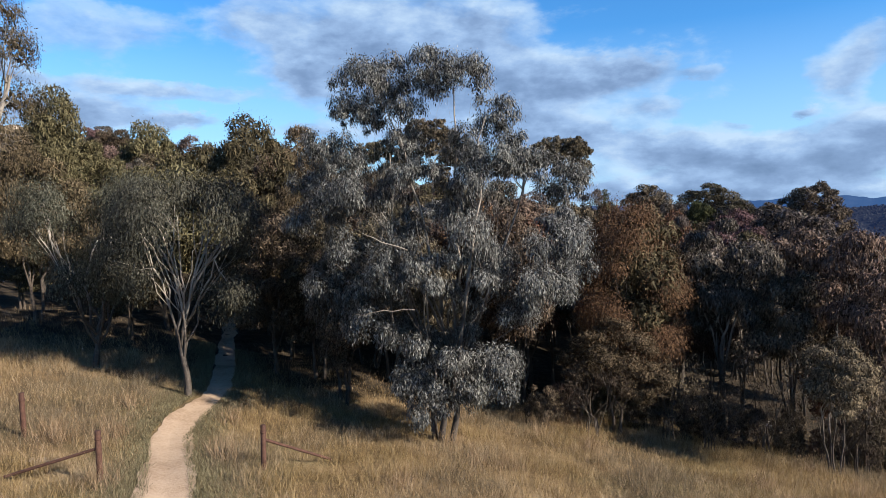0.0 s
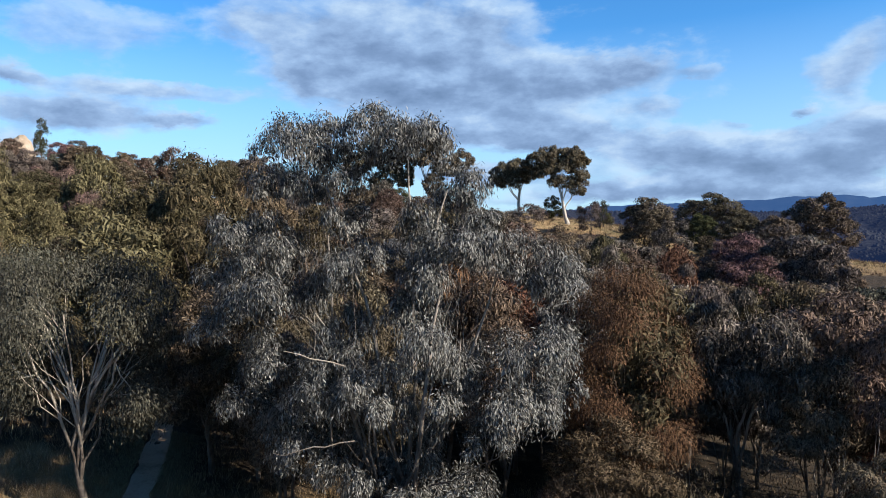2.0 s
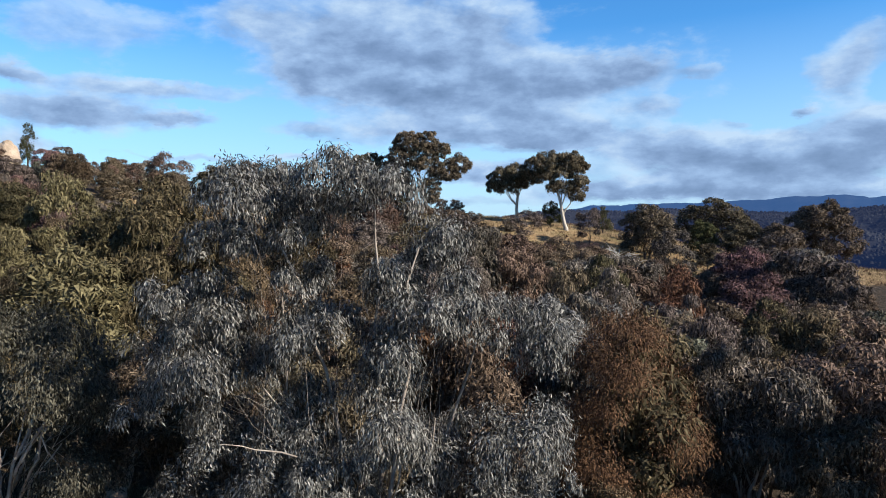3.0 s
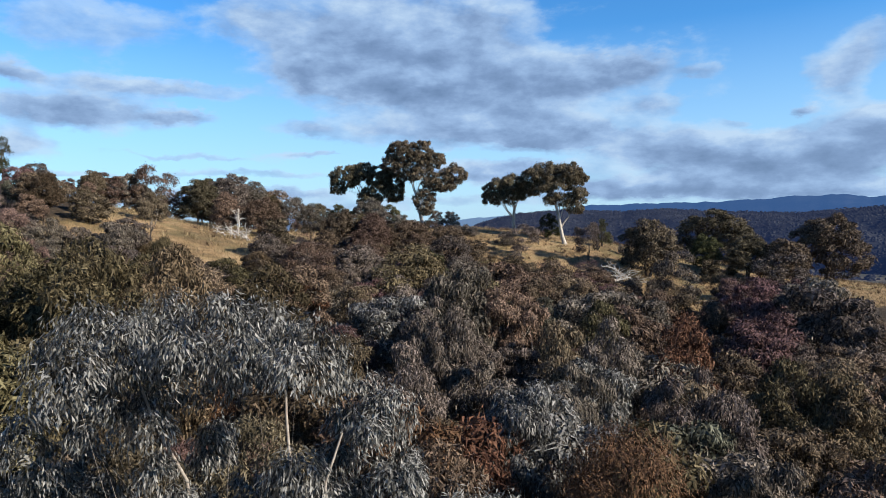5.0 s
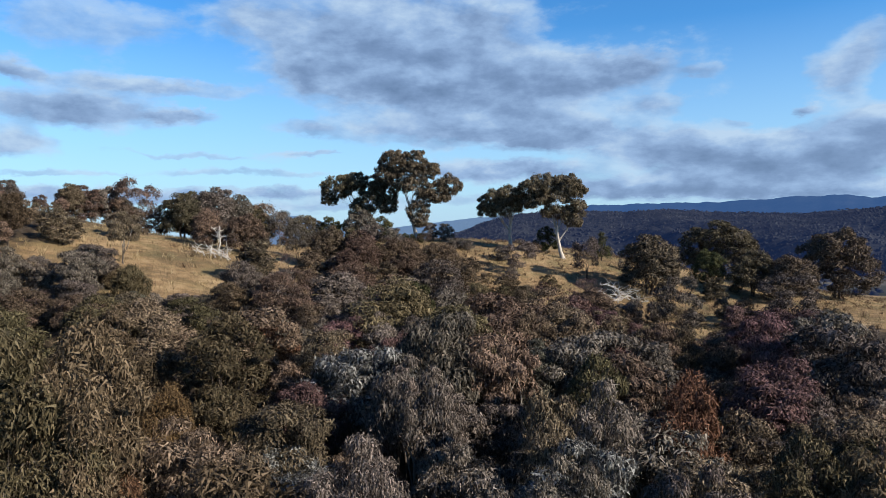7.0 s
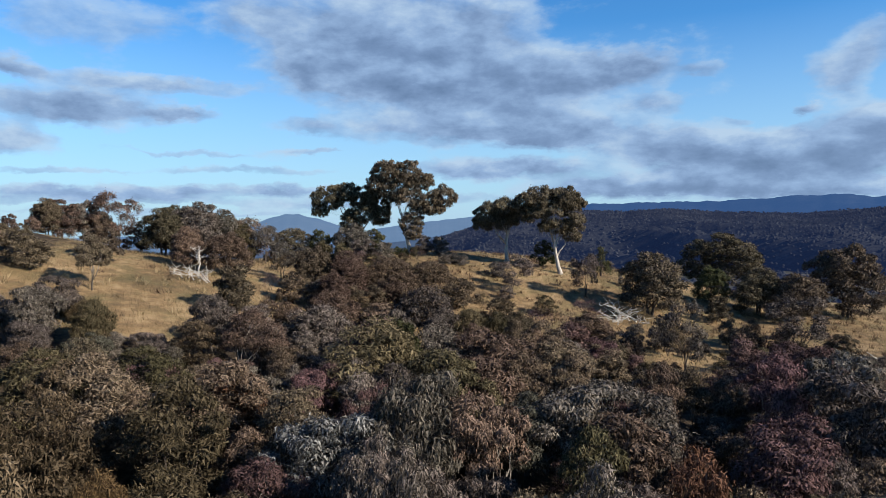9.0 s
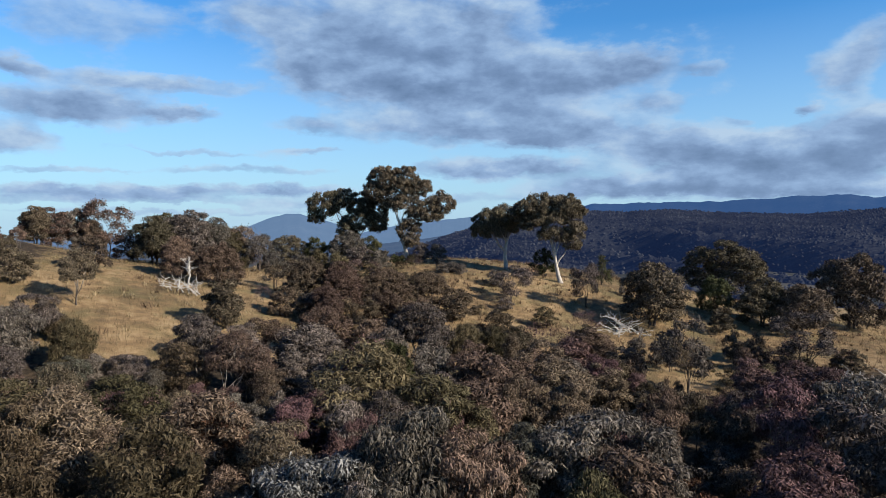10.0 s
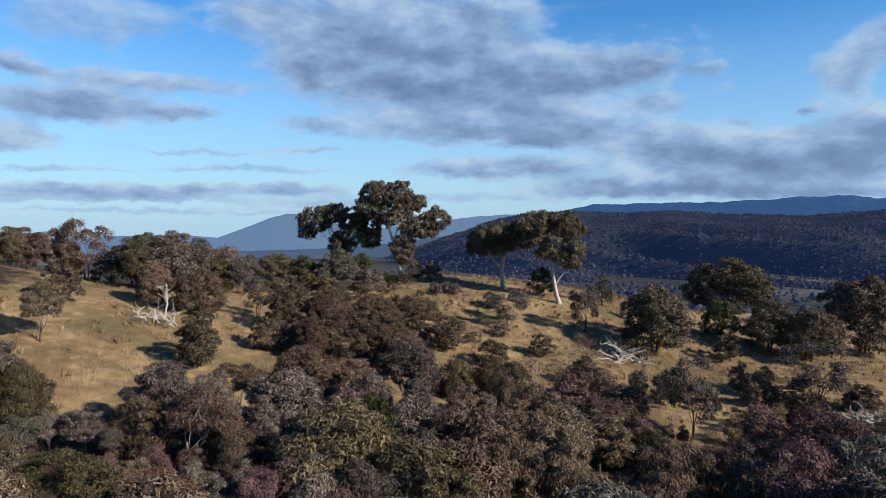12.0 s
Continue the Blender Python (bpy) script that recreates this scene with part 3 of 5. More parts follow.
BREADTH = {"eucalypt": 0.85, "thicket": 0.8, "wattle": 0.9, "bush": 1.15, "broom": 1.2, "dome": 1.3}      # widest spread of one plant, in heights


def plant(kind, leaf, x, y, h, wide, near=None, variant=None, bark=None):
    kind = "dome" if kind == "bush" and h > 6.2 else "bush" if kind == "dome" and h < 5.2 else kind
    many = math.ceil(wide / (h * BREADTH.get(kind, 9.0)) - 0.15)
    if many > 1:
        # too broad for one plant: several stand side by side
        rng = np.random.default_rng(int(abs(x * 31 + y * 17)))
        for i in range(min(many, 3)):
            off = (i + 0.5) / min(many, 3) - 0.5
            plant(kind, leaf, round(x + off * wide * 0.86, 2), round(y + rng.uniform(-1.2, 1.2), 2), h * rng.uniform(0.84, 1.0), wide / min(many, 3) * 1.05, near)
        return None
    near = ((y < 46) + (y < 80) if kind in ("eucalypt", "wattle", "thicket", "bush", "airy") else 0) if near is None else near
    i = int(abs(x * 7 + y * 13)) % 3 if variant is None else variant
    say, cat = SAY[kind]
    return put_tree((kind, i, near), kind_of(kind, i, near), x, y, h, wide, leaf, say % WORDS[leaf], cat, GROUPS[kind], turn=(x * 37 + y * 91) % 360, bark=bark)


# ---- ground: one sheet to the horizon ----
def grass_colours(n, at):
    """Dry winter grass: straw, tawny and a little green."""
    big = n.noise(at, 0.07, 5.0, 0.6)
    mid = n.noise(at, 0.55, 5.0, 0.65)
    fine_ = n.noise(at, 9.0, 4.0, 0.7)
    fac = n.math("ADD", n.math("ADD", n.math("MULTIPLY", big, 0.42), n.math("MULTIPLY", mid, 0.42)), n.math("MULTIPLY", fine_, 0.25))
    straw = n.ramp(fac, [(0.36, (0.045, 0.034, 0.019)), (0.46, (0.090, 0.065, 0.037)), (0.53, (0.150, 0.100, 0.052)), (0.61, (0.232, 0.162, 0.088)), (0.74, (0.32, 0.242, 0.142))])
    greener = n.ramp(n.noise(at, 0.16, 5.0, 0.65), [(0.48, grey(0.0)), (0.62, grey(0.65))])
    return n.mix(greener, straw, n.ramp(fine_, [(0.3, (0.045, 0.040, 0.018)), (0.55, (0.115, 0.098, 0.048)), (0.75, (0.20, 0.165, 0.088))])), fine_


def ground_material():
    m = bpy.data.materials.new("dry_grass_ground")
    m.use_nodes = True
    n = Nodes(m.node_tree)
    at = n.add("ShaderNodeTexCoord").outputs["Object"]
    straw, fine_ = grass_colours(n, at)
    # leaf litter, with some of the shade beneath the trees put into its colour
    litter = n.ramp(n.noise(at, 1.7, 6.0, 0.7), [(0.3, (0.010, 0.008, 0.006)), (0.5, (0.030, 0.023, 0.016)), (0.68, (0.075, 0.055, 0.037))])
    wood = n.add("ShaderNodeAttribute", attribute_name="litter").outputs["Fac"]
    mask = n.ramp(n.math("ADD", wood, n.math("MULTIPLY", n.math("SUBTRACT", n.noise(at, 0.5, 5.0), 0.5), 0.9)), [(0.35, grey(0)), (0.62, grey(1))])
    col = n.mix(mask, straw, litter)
    # paddocks and scattered timber of the valley floor, bluish haze put into the darks
    paddock = n.ramp(n.noise(at, 0.0035, 6.0, 0.6), [(0.40, (0.016, 0.019, 0.021)), (0.52, (0.034, 0.035, 0.035)), (0.62, (0.075, 0.067, 0.058)), (0.7, (0.15, 0.128, 0.10))])
    away = n.add("ShaderNodeAttribute", attribute_name="valley").outputs["Fac"]
    col = n.mix(away, col, paddock)
    b = n.add("ShaderNodeBump", {"Strength": 0.9, "Distance": 0.15, "Height": fine_})
    p = n.add("ShaderNodeBsdfPrincipled", {"Base Color": col, "Roughness": 0.95, "Specular IOR Level": 0.1, "Normal": b.outputs[0]})
    n.add("ShaderNodeOutputMaterial", {0: p.outputs[0]})
    return m


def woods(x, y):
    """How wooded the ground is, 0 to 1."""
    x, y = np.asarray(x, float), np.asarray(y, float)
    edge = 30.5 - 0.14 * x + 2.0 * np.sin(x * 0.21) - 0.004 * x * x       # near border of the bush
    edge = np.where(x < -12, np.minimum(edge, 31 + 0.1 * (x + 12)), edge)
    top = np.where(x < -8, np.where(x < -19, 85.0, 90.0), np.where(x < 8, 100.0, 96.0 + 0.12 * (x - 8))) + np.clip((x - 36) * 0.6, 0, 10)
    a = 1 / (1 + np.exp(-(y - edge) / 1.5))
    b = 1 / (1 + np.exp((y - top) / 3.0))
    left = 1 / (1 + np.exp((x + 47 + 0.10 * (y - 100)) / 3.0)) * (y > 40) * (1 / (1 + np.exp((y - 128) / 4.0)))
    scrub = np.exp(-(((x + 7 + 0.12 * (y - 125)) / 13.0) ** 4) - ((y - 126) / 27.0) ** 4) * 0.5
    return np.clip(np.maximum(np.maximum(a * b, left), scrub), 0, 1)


def path_x(y):
    """Centre line of the foot track."""
    y = np.asarray(y, float)
    return np.interp(y, [-20, 0, 8, 12, 16, 20.7, 23.6, 27.3, 31.2, 36, 42, 48, 58, 66], [0.5, -3.8, -5.6, -6.0, -6.5, -8.5, -8.9, -9.1, -10.2, -11.8, -13.3, -13.8, -12.7, -12.4])


def build_ground():
    k = np.linspace(-1, 1, 221)
    gx = 4700 * np.sinh(k * 6.6) / math.sinh(6.6) + 5
    gy = 4700 * np.sinh(k * 6.4) / math.sinh(6.4) + 55
    x, y = np.meshgrid(gx, gy)
    z = land(x, y)
    z = z - 0.10 * np.exp(-((x - path_x(y)) / 0.75) ** 2) * (np.abs(y - 20) < 40)
    v = np.stack([x, y, z], -1).reshape(-1, 3)
    n = len(gx)
    i, j = np.meshgrid(np.arange(n - 1), np.arange(n - 1), indexing="ij")
    f = np.stack([i * n + j, i * n + j + 1, (i + 1) * n + j + 1, (i + 1) * n + j], -1).reshape(-1, 4)
    me = mesh_of("ground", v, f, ground_material(), smooth=True)
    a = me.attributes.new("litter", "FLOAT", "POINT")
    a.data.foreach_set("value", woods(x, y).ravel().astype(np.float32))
    b = me.attributes.new("valley", "FLOAT", "POINT")
    far = np.clip((np.hypot(x * 0.9, y - 90) - 210) / 120.0, 0, 1)
    b.data.foreach_set("value", far.ravel().astype(np.float32))
    tagged(new("ground", me), "dry grassy hillside with leaf litter under the trees", "ground", kind="structure")


build_ground()

PATH_DIRT = material("pale_track_dirt", [(0.3, (0.150, 0.102, 0.066)), (0.42, (0.235, 0.165, 0.112)), (0.5, (0.285, 0.208, 0.146)), (0.7, (0.35, 0.265, 0.192))], 0.9, 0.95, 0.5, 14.0, 0.1)


def build_path():
    ys = np.arange(-6, 62, 0.25)
    cx = path_x(ys)
    cx = np.convolve(np.pad(cx, 6, mode="edge"), np.ones(13) / 13, "valid")
    rng = np.random.default_rng(5)
    wob = np.convolve(rng.normal(0, 1, (len(ys) + 24)), np.ones(25) / 25, "valid") * 0.4
    wob2 = np.convolve(rng.normal(0, 1, (len(ys) + 24)), np.ones(25) / 25, "valid") * 0.4
    half = np.interp(ys, [0, 16, 24, 36, 46, 58], [0.70, 0.62, 0.50, 0.38, 0.40, 0.55])
    wob = wob + np.convolve(rng.normal(0, 1, len(ys) + 4), np.ones(5) / 5, "valid") * 0.12
    wob2 = wob2 + np.convolve(rng.normal(0, 1, len(ys) + 4), np.ones(5) / 5, "valid") * 0.12
    cross = np.array([-1.0, -0.6, -0.2, 0.2, 0.6, 1.0])
    dip = np.array([-0.02, 0.012, 0.0, 0.0, 0.012, -0.02])
    x = cx[:, None] + cross[None] * half[:, None] + np.where(cross < 0, wob[:, None], wob2[:, None]) * np.abs(cross)
    y = np.repeat(ys[:, None], 6, 1)
    z = land(x, y) - 0.10 * np.exp(-((x - path_x(y)) / 0.75) ** 2) + 0.07 + dip
    v = np.stack([x, y, z], -1).reshape(-1, 3)
    i, j = np.meshgrid(np.arange(len(ys) - 1), np.arange(5), indexing="ij")
    f = np.stack([i * 6 + j, i * 6 + j + 1, (i + 1) * 6 + j + 1, (i + 1) * 6 + j], -1).reshape(-1, 4)
    tagged(new("foot_path", mesh_of("foot_path", v, f, PATH_DIRT, smooth=True)), "worn pale dirt walking track through dry grass", "path", kind="structure")


build_path()

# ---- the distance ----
def hazed(name, stops, scale, haze, amount):
    """Far slopes with kilometres of blue haze mixed in as a flat glow."""
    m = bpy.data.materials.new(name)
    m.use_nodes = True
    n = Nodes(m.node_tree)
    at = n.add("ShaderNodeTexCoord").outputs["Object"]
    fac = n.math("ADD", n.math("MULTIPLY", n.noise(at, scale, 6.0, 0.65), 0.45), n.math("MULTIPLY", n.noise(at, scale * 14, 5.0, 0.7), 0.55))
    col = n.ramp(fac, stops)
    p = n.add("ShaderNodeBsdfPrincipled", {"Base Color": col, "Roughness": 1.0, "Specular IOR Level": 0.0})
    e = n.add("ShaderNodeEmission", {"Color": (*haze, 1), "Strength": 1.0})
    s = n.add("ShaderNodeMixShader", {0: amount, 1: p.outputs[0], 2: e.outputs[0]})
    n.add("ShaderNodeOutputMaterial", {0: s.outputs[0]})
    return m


def build_range(name, label, mat, dist, foot, base, outline, relief, seed, steps=260, rows=26, rough=0.03):
    """A range of hills, its crest at dist metres and its foot nearer; outline: azimuth in degrees and height of the crest."""
    az = np.linspace(outline[0][0], outline[-1][0], steps)
    top = np.interp(az, [o[0] for o in outline], [o[1] for o in outline])
    g = np.array([noise.fractal((float(a) * 0.9, seed, 0.0), 1.0, 2.0, 5) for a in az])
    top = top + g * rough * (top - base)
    t = np.linspace(0, 1, rows)
    A, T = np.meshgrid(np.radians(az), t)
    R = foot + (dist - foot) * T
    x, y = R * np.sin(A), R * np.cos(A)
    spurs = np.array([noise.fractal((float(a) / relief[1] + 0.35 * float(b) / relief[1], float(b) / relief[1] * 0.45, seed), 1.2, 2.0, 3)
                      for a, b in zip(x.ravel(), y.ravel())]).reshape(x.shape)
    ends = np.clip((az - az[0]) / 9.0, 0, 1)[None]
    z = base + (top[None] - base) * T ** 0.8 - ends * relief[0] * 1.5 * np.abs(spurs) * np.sin(np.pi * np.clip(T, 0, 1)) * (1.15 - T)
    x, y = np.vstack([x, x[-1:] * 1.12]), np.vstack([y, y[-1:] * 1.12])
    z = np.vstack([z, np.minimum(z[-1:], base) - 30])
    v = np.stack([x, y, z], -1).reshape(-1, 3)
    i, j = np.meshgrid(np.arange(rows), np.arange(steps - 1), indexing="ij")
    f = np.stack([i * steps + j, i * steps + j + 1, (i + 1) * steps + j + 1, (i + 1) * steps + j], -1).reshape(-1, 4)
    tagged(new(name, mesh_of(name, v, f, mat, smooth=True)), label, "hills", kind="structure")
    return x[:-1], y[:-1], z[:-1]


# last two values: colour of the glow that stands for haze, its share
HILL_HAZED = hazed("hazed_wooded_hill", [(0.3, (0.007, 0.008, 0.009)), (0.5, (0.024, 0.026, 0.028)), (0.68, (0.062, 0.064, 0.064))], 0.013, (0.008, 0.016, 0.050), 0.38)
HILL_TREES_HAZED = hazed("hazed_hill_timber", [(0.32, (0.008, 0.009, 0.010)), (0.5, (0.028, 0.030, 0.032)), (0.64, (0.082, 0.084, 0.083))], 0.013, (0.008, 0.016, 0.050), 0.38)
FAR_HAZED = hazed("blue_range", [(0.3, (0.015, 0.020, 0.026)), (0.5, (0.033, 0.040, 0.048)), (0.7, (0.074, 0.081, 0.085))], 0.006, (0.017, 0.049, 0.132), 0.76)
PEAK_HAZED = hazed("blue_peak", [(0.3, (0.015, 0.020, 0.026)), (0.5, (0.044, 0.052, 0.059)), (0.7, (0.126, 0.133, 0.133))], 0.006, (0.070, 0.120, 0.205), 0.82)
VALLEY_HAZED = hazed("hazed_valley_woods", [(0.35, (0.013, 0.016, 0.016)), (0.5, (0.030, 0.033, 0.031)), (0.6, (0.074, 0.070, 0.055)), (0.7, (0.207, 0.185, 0.141))], 0.0035, (0.040, 0.070, 0.132), 0.66)
wooded = build_range("wooded_hills", "hazed dark forested hills across the valley", HILL_HAZED, 2000, 690, -48,
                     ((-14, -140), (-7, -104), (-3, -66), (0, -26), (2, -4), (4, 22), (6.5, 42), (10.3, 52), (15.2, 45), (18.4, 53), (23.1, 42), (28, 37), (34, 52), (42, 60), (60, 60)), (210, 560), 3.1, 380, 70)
build_range("blue_range", "hazy blue mountain range on the horizon", FAR_HAZED, 4500, 3400, -60,
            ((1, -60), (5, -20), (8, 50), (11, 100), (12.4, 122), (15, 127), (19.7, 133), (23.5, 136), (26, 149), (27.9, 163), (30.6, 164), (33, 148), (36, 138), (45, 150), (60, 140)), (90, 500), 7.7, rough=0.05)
build_range("blue_peak", "lone hazy blue mountain above the valley", PEAK_HAZED, 4300, 3200, -175,
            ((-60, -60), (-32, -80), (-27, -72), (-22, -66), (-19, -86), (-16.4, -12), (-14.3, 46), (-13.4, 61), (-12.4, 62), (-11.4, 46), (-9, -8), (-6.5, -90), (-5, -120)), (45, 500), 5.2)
build_range("low_hills", "low hazy hills beyond the valley", PEAK_HAZED, 4650, 4000, -160,
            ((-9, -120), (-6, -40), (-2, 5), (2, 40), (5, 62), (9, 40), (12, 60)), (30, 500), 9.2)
build_range("valley_rise", "hazed dark timbered rise and paddocks in the valley", VALLEY_HAZED, 2900, 1300, -110,
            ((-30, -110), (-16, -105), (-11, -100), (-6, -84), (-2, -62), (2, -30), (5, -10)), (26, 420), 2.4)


def far_timber():
    """Rough tree heads over the far slopes and the valley, as one mass."""
    rng = np.random.default_rng(11)
    x, y, z = wooded
    n = 21000
    i = np.minimum((rng.random(n) ** 0.8 * (x.shape[0] - 1)), x.shape[0] - 1.001)
    j = rng.random(n) * (x.shape[1] - 1.001)
    i0, j0 = i.astype(int), j.astype(int)
    fi, fj = i - i0, j - j0

    def at(g):
        return (g[i0, j0] * (1 - fi) + g[i0 + 1, j0] * fi) * (1 - fj) + (g[i0, j0 + 1] * (1 - fi) + g[i0 + 1, j0 + 1] * fi) * fj

    p = np.stack([at(x), at(y), at(z)], -1)
    m = 6000
    a = rng.uniform(-0.5, 0.75, m)
    r = 260 + 700 * rng.random(m)
    q = np.stack([r * np.sin(a), 90 + r * np.cos(a), np.zeros(m)], -1)
    q[:, 2] = land(q[:, 0], q[:, 1])
    keep = np.sin(q[:, 0] * 0.021) * np.sin(q[:, 1] * 0.017 + 1) + rng.normal(0, 0.35, m) > 0.15
    p = np.concatenate([p, q[keep]])
    n = len(p)
    s = rng.uniform(1.5, 3.3, n)
    h = s * rng.uniform(1.2, 1.8, n)
    th = np.arange(5) * 2 * np.pi / 5

    def ring(wide, high):
        jit = rng.uniform(0.72, 1.25, (n, 5))
        return np.stack([np.cos(th)[None] * s[:, None] * jit * wide, np.sin(th)[None] * s[:, None] * jit * wide, h[:, None] * rng.uniform(*high, (n, 5))], -1)

    tip = np.stack([rng.normal(0, 0.25, n) * s, rng.normal(0, 0.25, n) * s, h], -1)[:, None]
    v = (np.concatenate([ring(1.0, (0.2, 0.5)), ring(0.66, (0.68, 0.88)), tip], 1) + p[:, None]).reshape(-1, 3)
    k = np.arange(5)
    q = (k + 1) % 5
    f = np.concatenate([np.stack([k, q, q + 5], -1), np.stack([k, q + 5, k + 5], -1), np.stack([k + 5, q + 5, np.full(5, 10)], -1)])
    f = (np.arange(n)[:, None, None] * 11 + f[None]).reshape(-1, 3)
    tagged(new("far_woods", mesh_of("far_woods", v, f, HILL_TREES_HAZED)), "hazed dark eucalyptus woodland over the far hills", "woods", kind="stuff")


far_timber()


# ---- the great eucalypt at the edge of the bush ----
def lobes(front, depth, seed, extra=0, ry=1.0):
    """Clumps of a crown from its lobes (across, up, radius), spread in depth."""
    rng = np.random.default_rng(seed)
    out = []
    for a, z, r in front:
        for k in range(6 + extra):
            u = rng.normal(size=3)
            u /= np.linalg.norm(u)
            out.append((a + u[0] * r * 0.76, u[1] * r * 0.74 + rng.uniform(-depth, depth) * (0.35 if k < 3 else 1.0),
                        z + u[2] * r * 0.62 - (0.0 if k < 3 else 0.1 * r), r * rng.uniform(0.5, 0.76), 0.85))
    return out


# lobes of its crown: across, up, radius
HEADS = (
    (-0.3, 13.1, 0.77), (-2.0, 12.9, 0.88), (0.5, 12.8, 0.88), (-3.0, 12.7, 0.88), (-1.6, 12.2, 0.68), (-2.5, 11.9, 0.57), (-3.3, 11.8, 0.62), (1.7, 11.7,
    0.73), (-3.0, 11.7, 0.60), (2.4, 10.8, 0.50), (-4.0, 10.8, 0.62), (-1.4, 10.8, 0.56), (1.1, 10.6, 0.77), (-4.4, 10.3, 0.66), (2.3, 10.3, 0.69), (-3.4,
    10.0, 0.77),
)
SHOULDERS = (
    (-0.9, 9.7, 0.77), (0.6, 9.7, 0.93), (1.9, 9.7, 0.93), (-3.8, 9.7, 0.77), (3.8, 9.5, 0.91), (-1.7, 9.3, 0.77), (-4.6, 9.3, 0.56), (-3.8, 8.8, 1.01),
    (-2.6, 8.8, 0.93), (-4.6, 8.2, 0.77), (0.6, 8.1, 0.97), (-1.4, 7.8, 0.73), (3.9, 7.1, 1.01), (-3.4, 7.0, 0.81), (-1.8, 6.9, 0.69), (0.0, 6.7, 0.69),
    (1.1, 6.5, 0.89), (4.4, 6.3, 0.60), (-2.0, 6.3, 0.69),
)
SKIRT = (
    (2.3, 6.1, 1.05), (-1.0, 6.1, 0.73), (-4.2, 5.7, 0.65), (0.0, 5.7, 0.60), (-1.8, 5.7, 0.81), (3.4, 5.5, 0.89), (-2.9, 5.3, 0.77), (0.6, 4.9, 0.69),
    (2.4, 4.5, 0.73), (-2.7, 4.4, 0.69), (-2.0, 4.0, 0.65), (-0.6, 3.7, 0.65), (0.5, 3.7, 0.69), (0.6, 3.2, 0.77), (1.7, 2.9, 0.93), (-1.1, 2.9, 0.73),
    (0.0, 2.5, 0.73), (-1.3, 2.4, 0.56), (0.9, 2.4, 0.73), (-0.8, 2.0, 0.52), (1.2, 1.9, 0.73), (-0.6, 1.9, 0.69), (0.2, 1.8, 0.60),
)


def main_wood(rng, c):
    t = skeleton_of(rng, c, 2.6, 0.23, 10, 3, (0.3, 0.2), 0, 8, 0.3, limb=0.3, reach=0.35)
    # long pale leaders up into the two heads
    for top in ((-2.2, 0.0, 12.6), (-1.9, 0.1, 10.4), (0.4, 0.2, 12.8), (1.5, -0.4, 11.6), (3.2, 0.3, 10.0)):
        p = bent(rng, (0.25, 0.0, 1.2), top, 0.05, 12)
        t.add(p, np.linspace(0.085, 0.02, 12), 7)
    # dead pale snags that stick out
    for a, b in (((-1.2, -1.6, 7.0), (-2.6, -2.5, 7.6)), ((-1.0, -1.5, 5.0), (-2.9, -2.4, 5.0)), ((1.0, -1.0, 3.6), (3.2, -2.2, 5.1))):
        t.add(bent(rng, a, b, 0.12, 7), np.linspace(0.024, 0.008, 7), 5)
    return t


put_tree("great", dict(name="eucalyptus_tree", seed=21, bark=BARK_SHADED, clumps=lambda r: lobes(HEADS + SHOULDERS + SKIRT, 1.9, 4, 1), wood=main_wood, count=200000,
                       leaf=(0.135, 0.031), inner=46, fill=0.6, spray=0.36, hang=dict(droop=1.6, spread=0.6, tuft=0.17, per=30)),
         0.15, 23.9, 0, 0, "silver", "large many-stemmed eucalyptus with silvery blue-grey hanging leaves", "tree")

# pale forked gums beside the track
for seed, x, y, h, wd, fork, lean in ((31, -9.7, 25.5, 8.4, 6.2, 2.7, (-0.5, 0.2)), (38, -14.5, 27.9, 8.2, 6.6, 2.1, (0.1, 0.3))):
    put_tree(("forked", seed), dict(name="forked_gum_tree", seed=seed, bark=BARK_PALE, clumps=lambda r: cloud_of_clumps(r, 8.4, 3.7, 2.9, 26, 0.9, "round"),
                                    wood=lambda r, c, fork=fork, lean=lean: skeleton_of(r, c, fork, 0.145, 11, 1, lean, 3, 8, limb=0.38),
                                    count=40000, leaf=(0.135, 0.034), inner=50, spray=0.34, fill=0.6, hang=dict(droop=1.5, spread=0.5, tuft=0.22, per=18)),
             x, y, h, wd, "sage", "forked gum with bare pale limbs and sage-green crown by the track", "tree", "forked gums by the track")
# tall gum further up the slope
put_tree("tall", dict(name="tall_gum_tree", seed=44, bark=BARK_SHADED, clumps=lambda r: cloud_of_clumps(r, 17, 6, 2.8, 36, 1.0, "tall"),
                      wood=lambda r, c: skeleton_of(r, c, 8, 0.26, 7, 1, (0.3, 0), 4, 8), count=26000, leaf=(0.18, 0.045), inner=30, spray=0.5, fill=0.6, hang=dict(droop=0.9, spread=0.5, tuft=0.18)),
         -21.5, 30.5, 17.0, 5.4, "olive", "tall slender gum with tawny olive leaves above the track", "tree")

# rust-leaved wattle at the bush's edge
put_tree("rusty", dict(name="wattle_tree", seed=52, bark=BARK_GREY, clumps=lambda r: cloud_of_clumps(r, 10, 2.4, 2.5, 34, 1.0, "round"),
                       wood=lambda r, c: skeleton_of(r, c, 2.6, 0.16, 6, 2, (0, 0), 2, 7), count=52000, leaf=(0.13, 0.035), inner=60, spray=0.34, fill=0.6, hang=dict(droop=0.8, spread=0.7, tuft=0.2, quads=False)),
         8.7, 31.2, 10.4, 5.8, "rust", "tall rounded wattle with rust-brown foliage at the bush's edge", "tree")

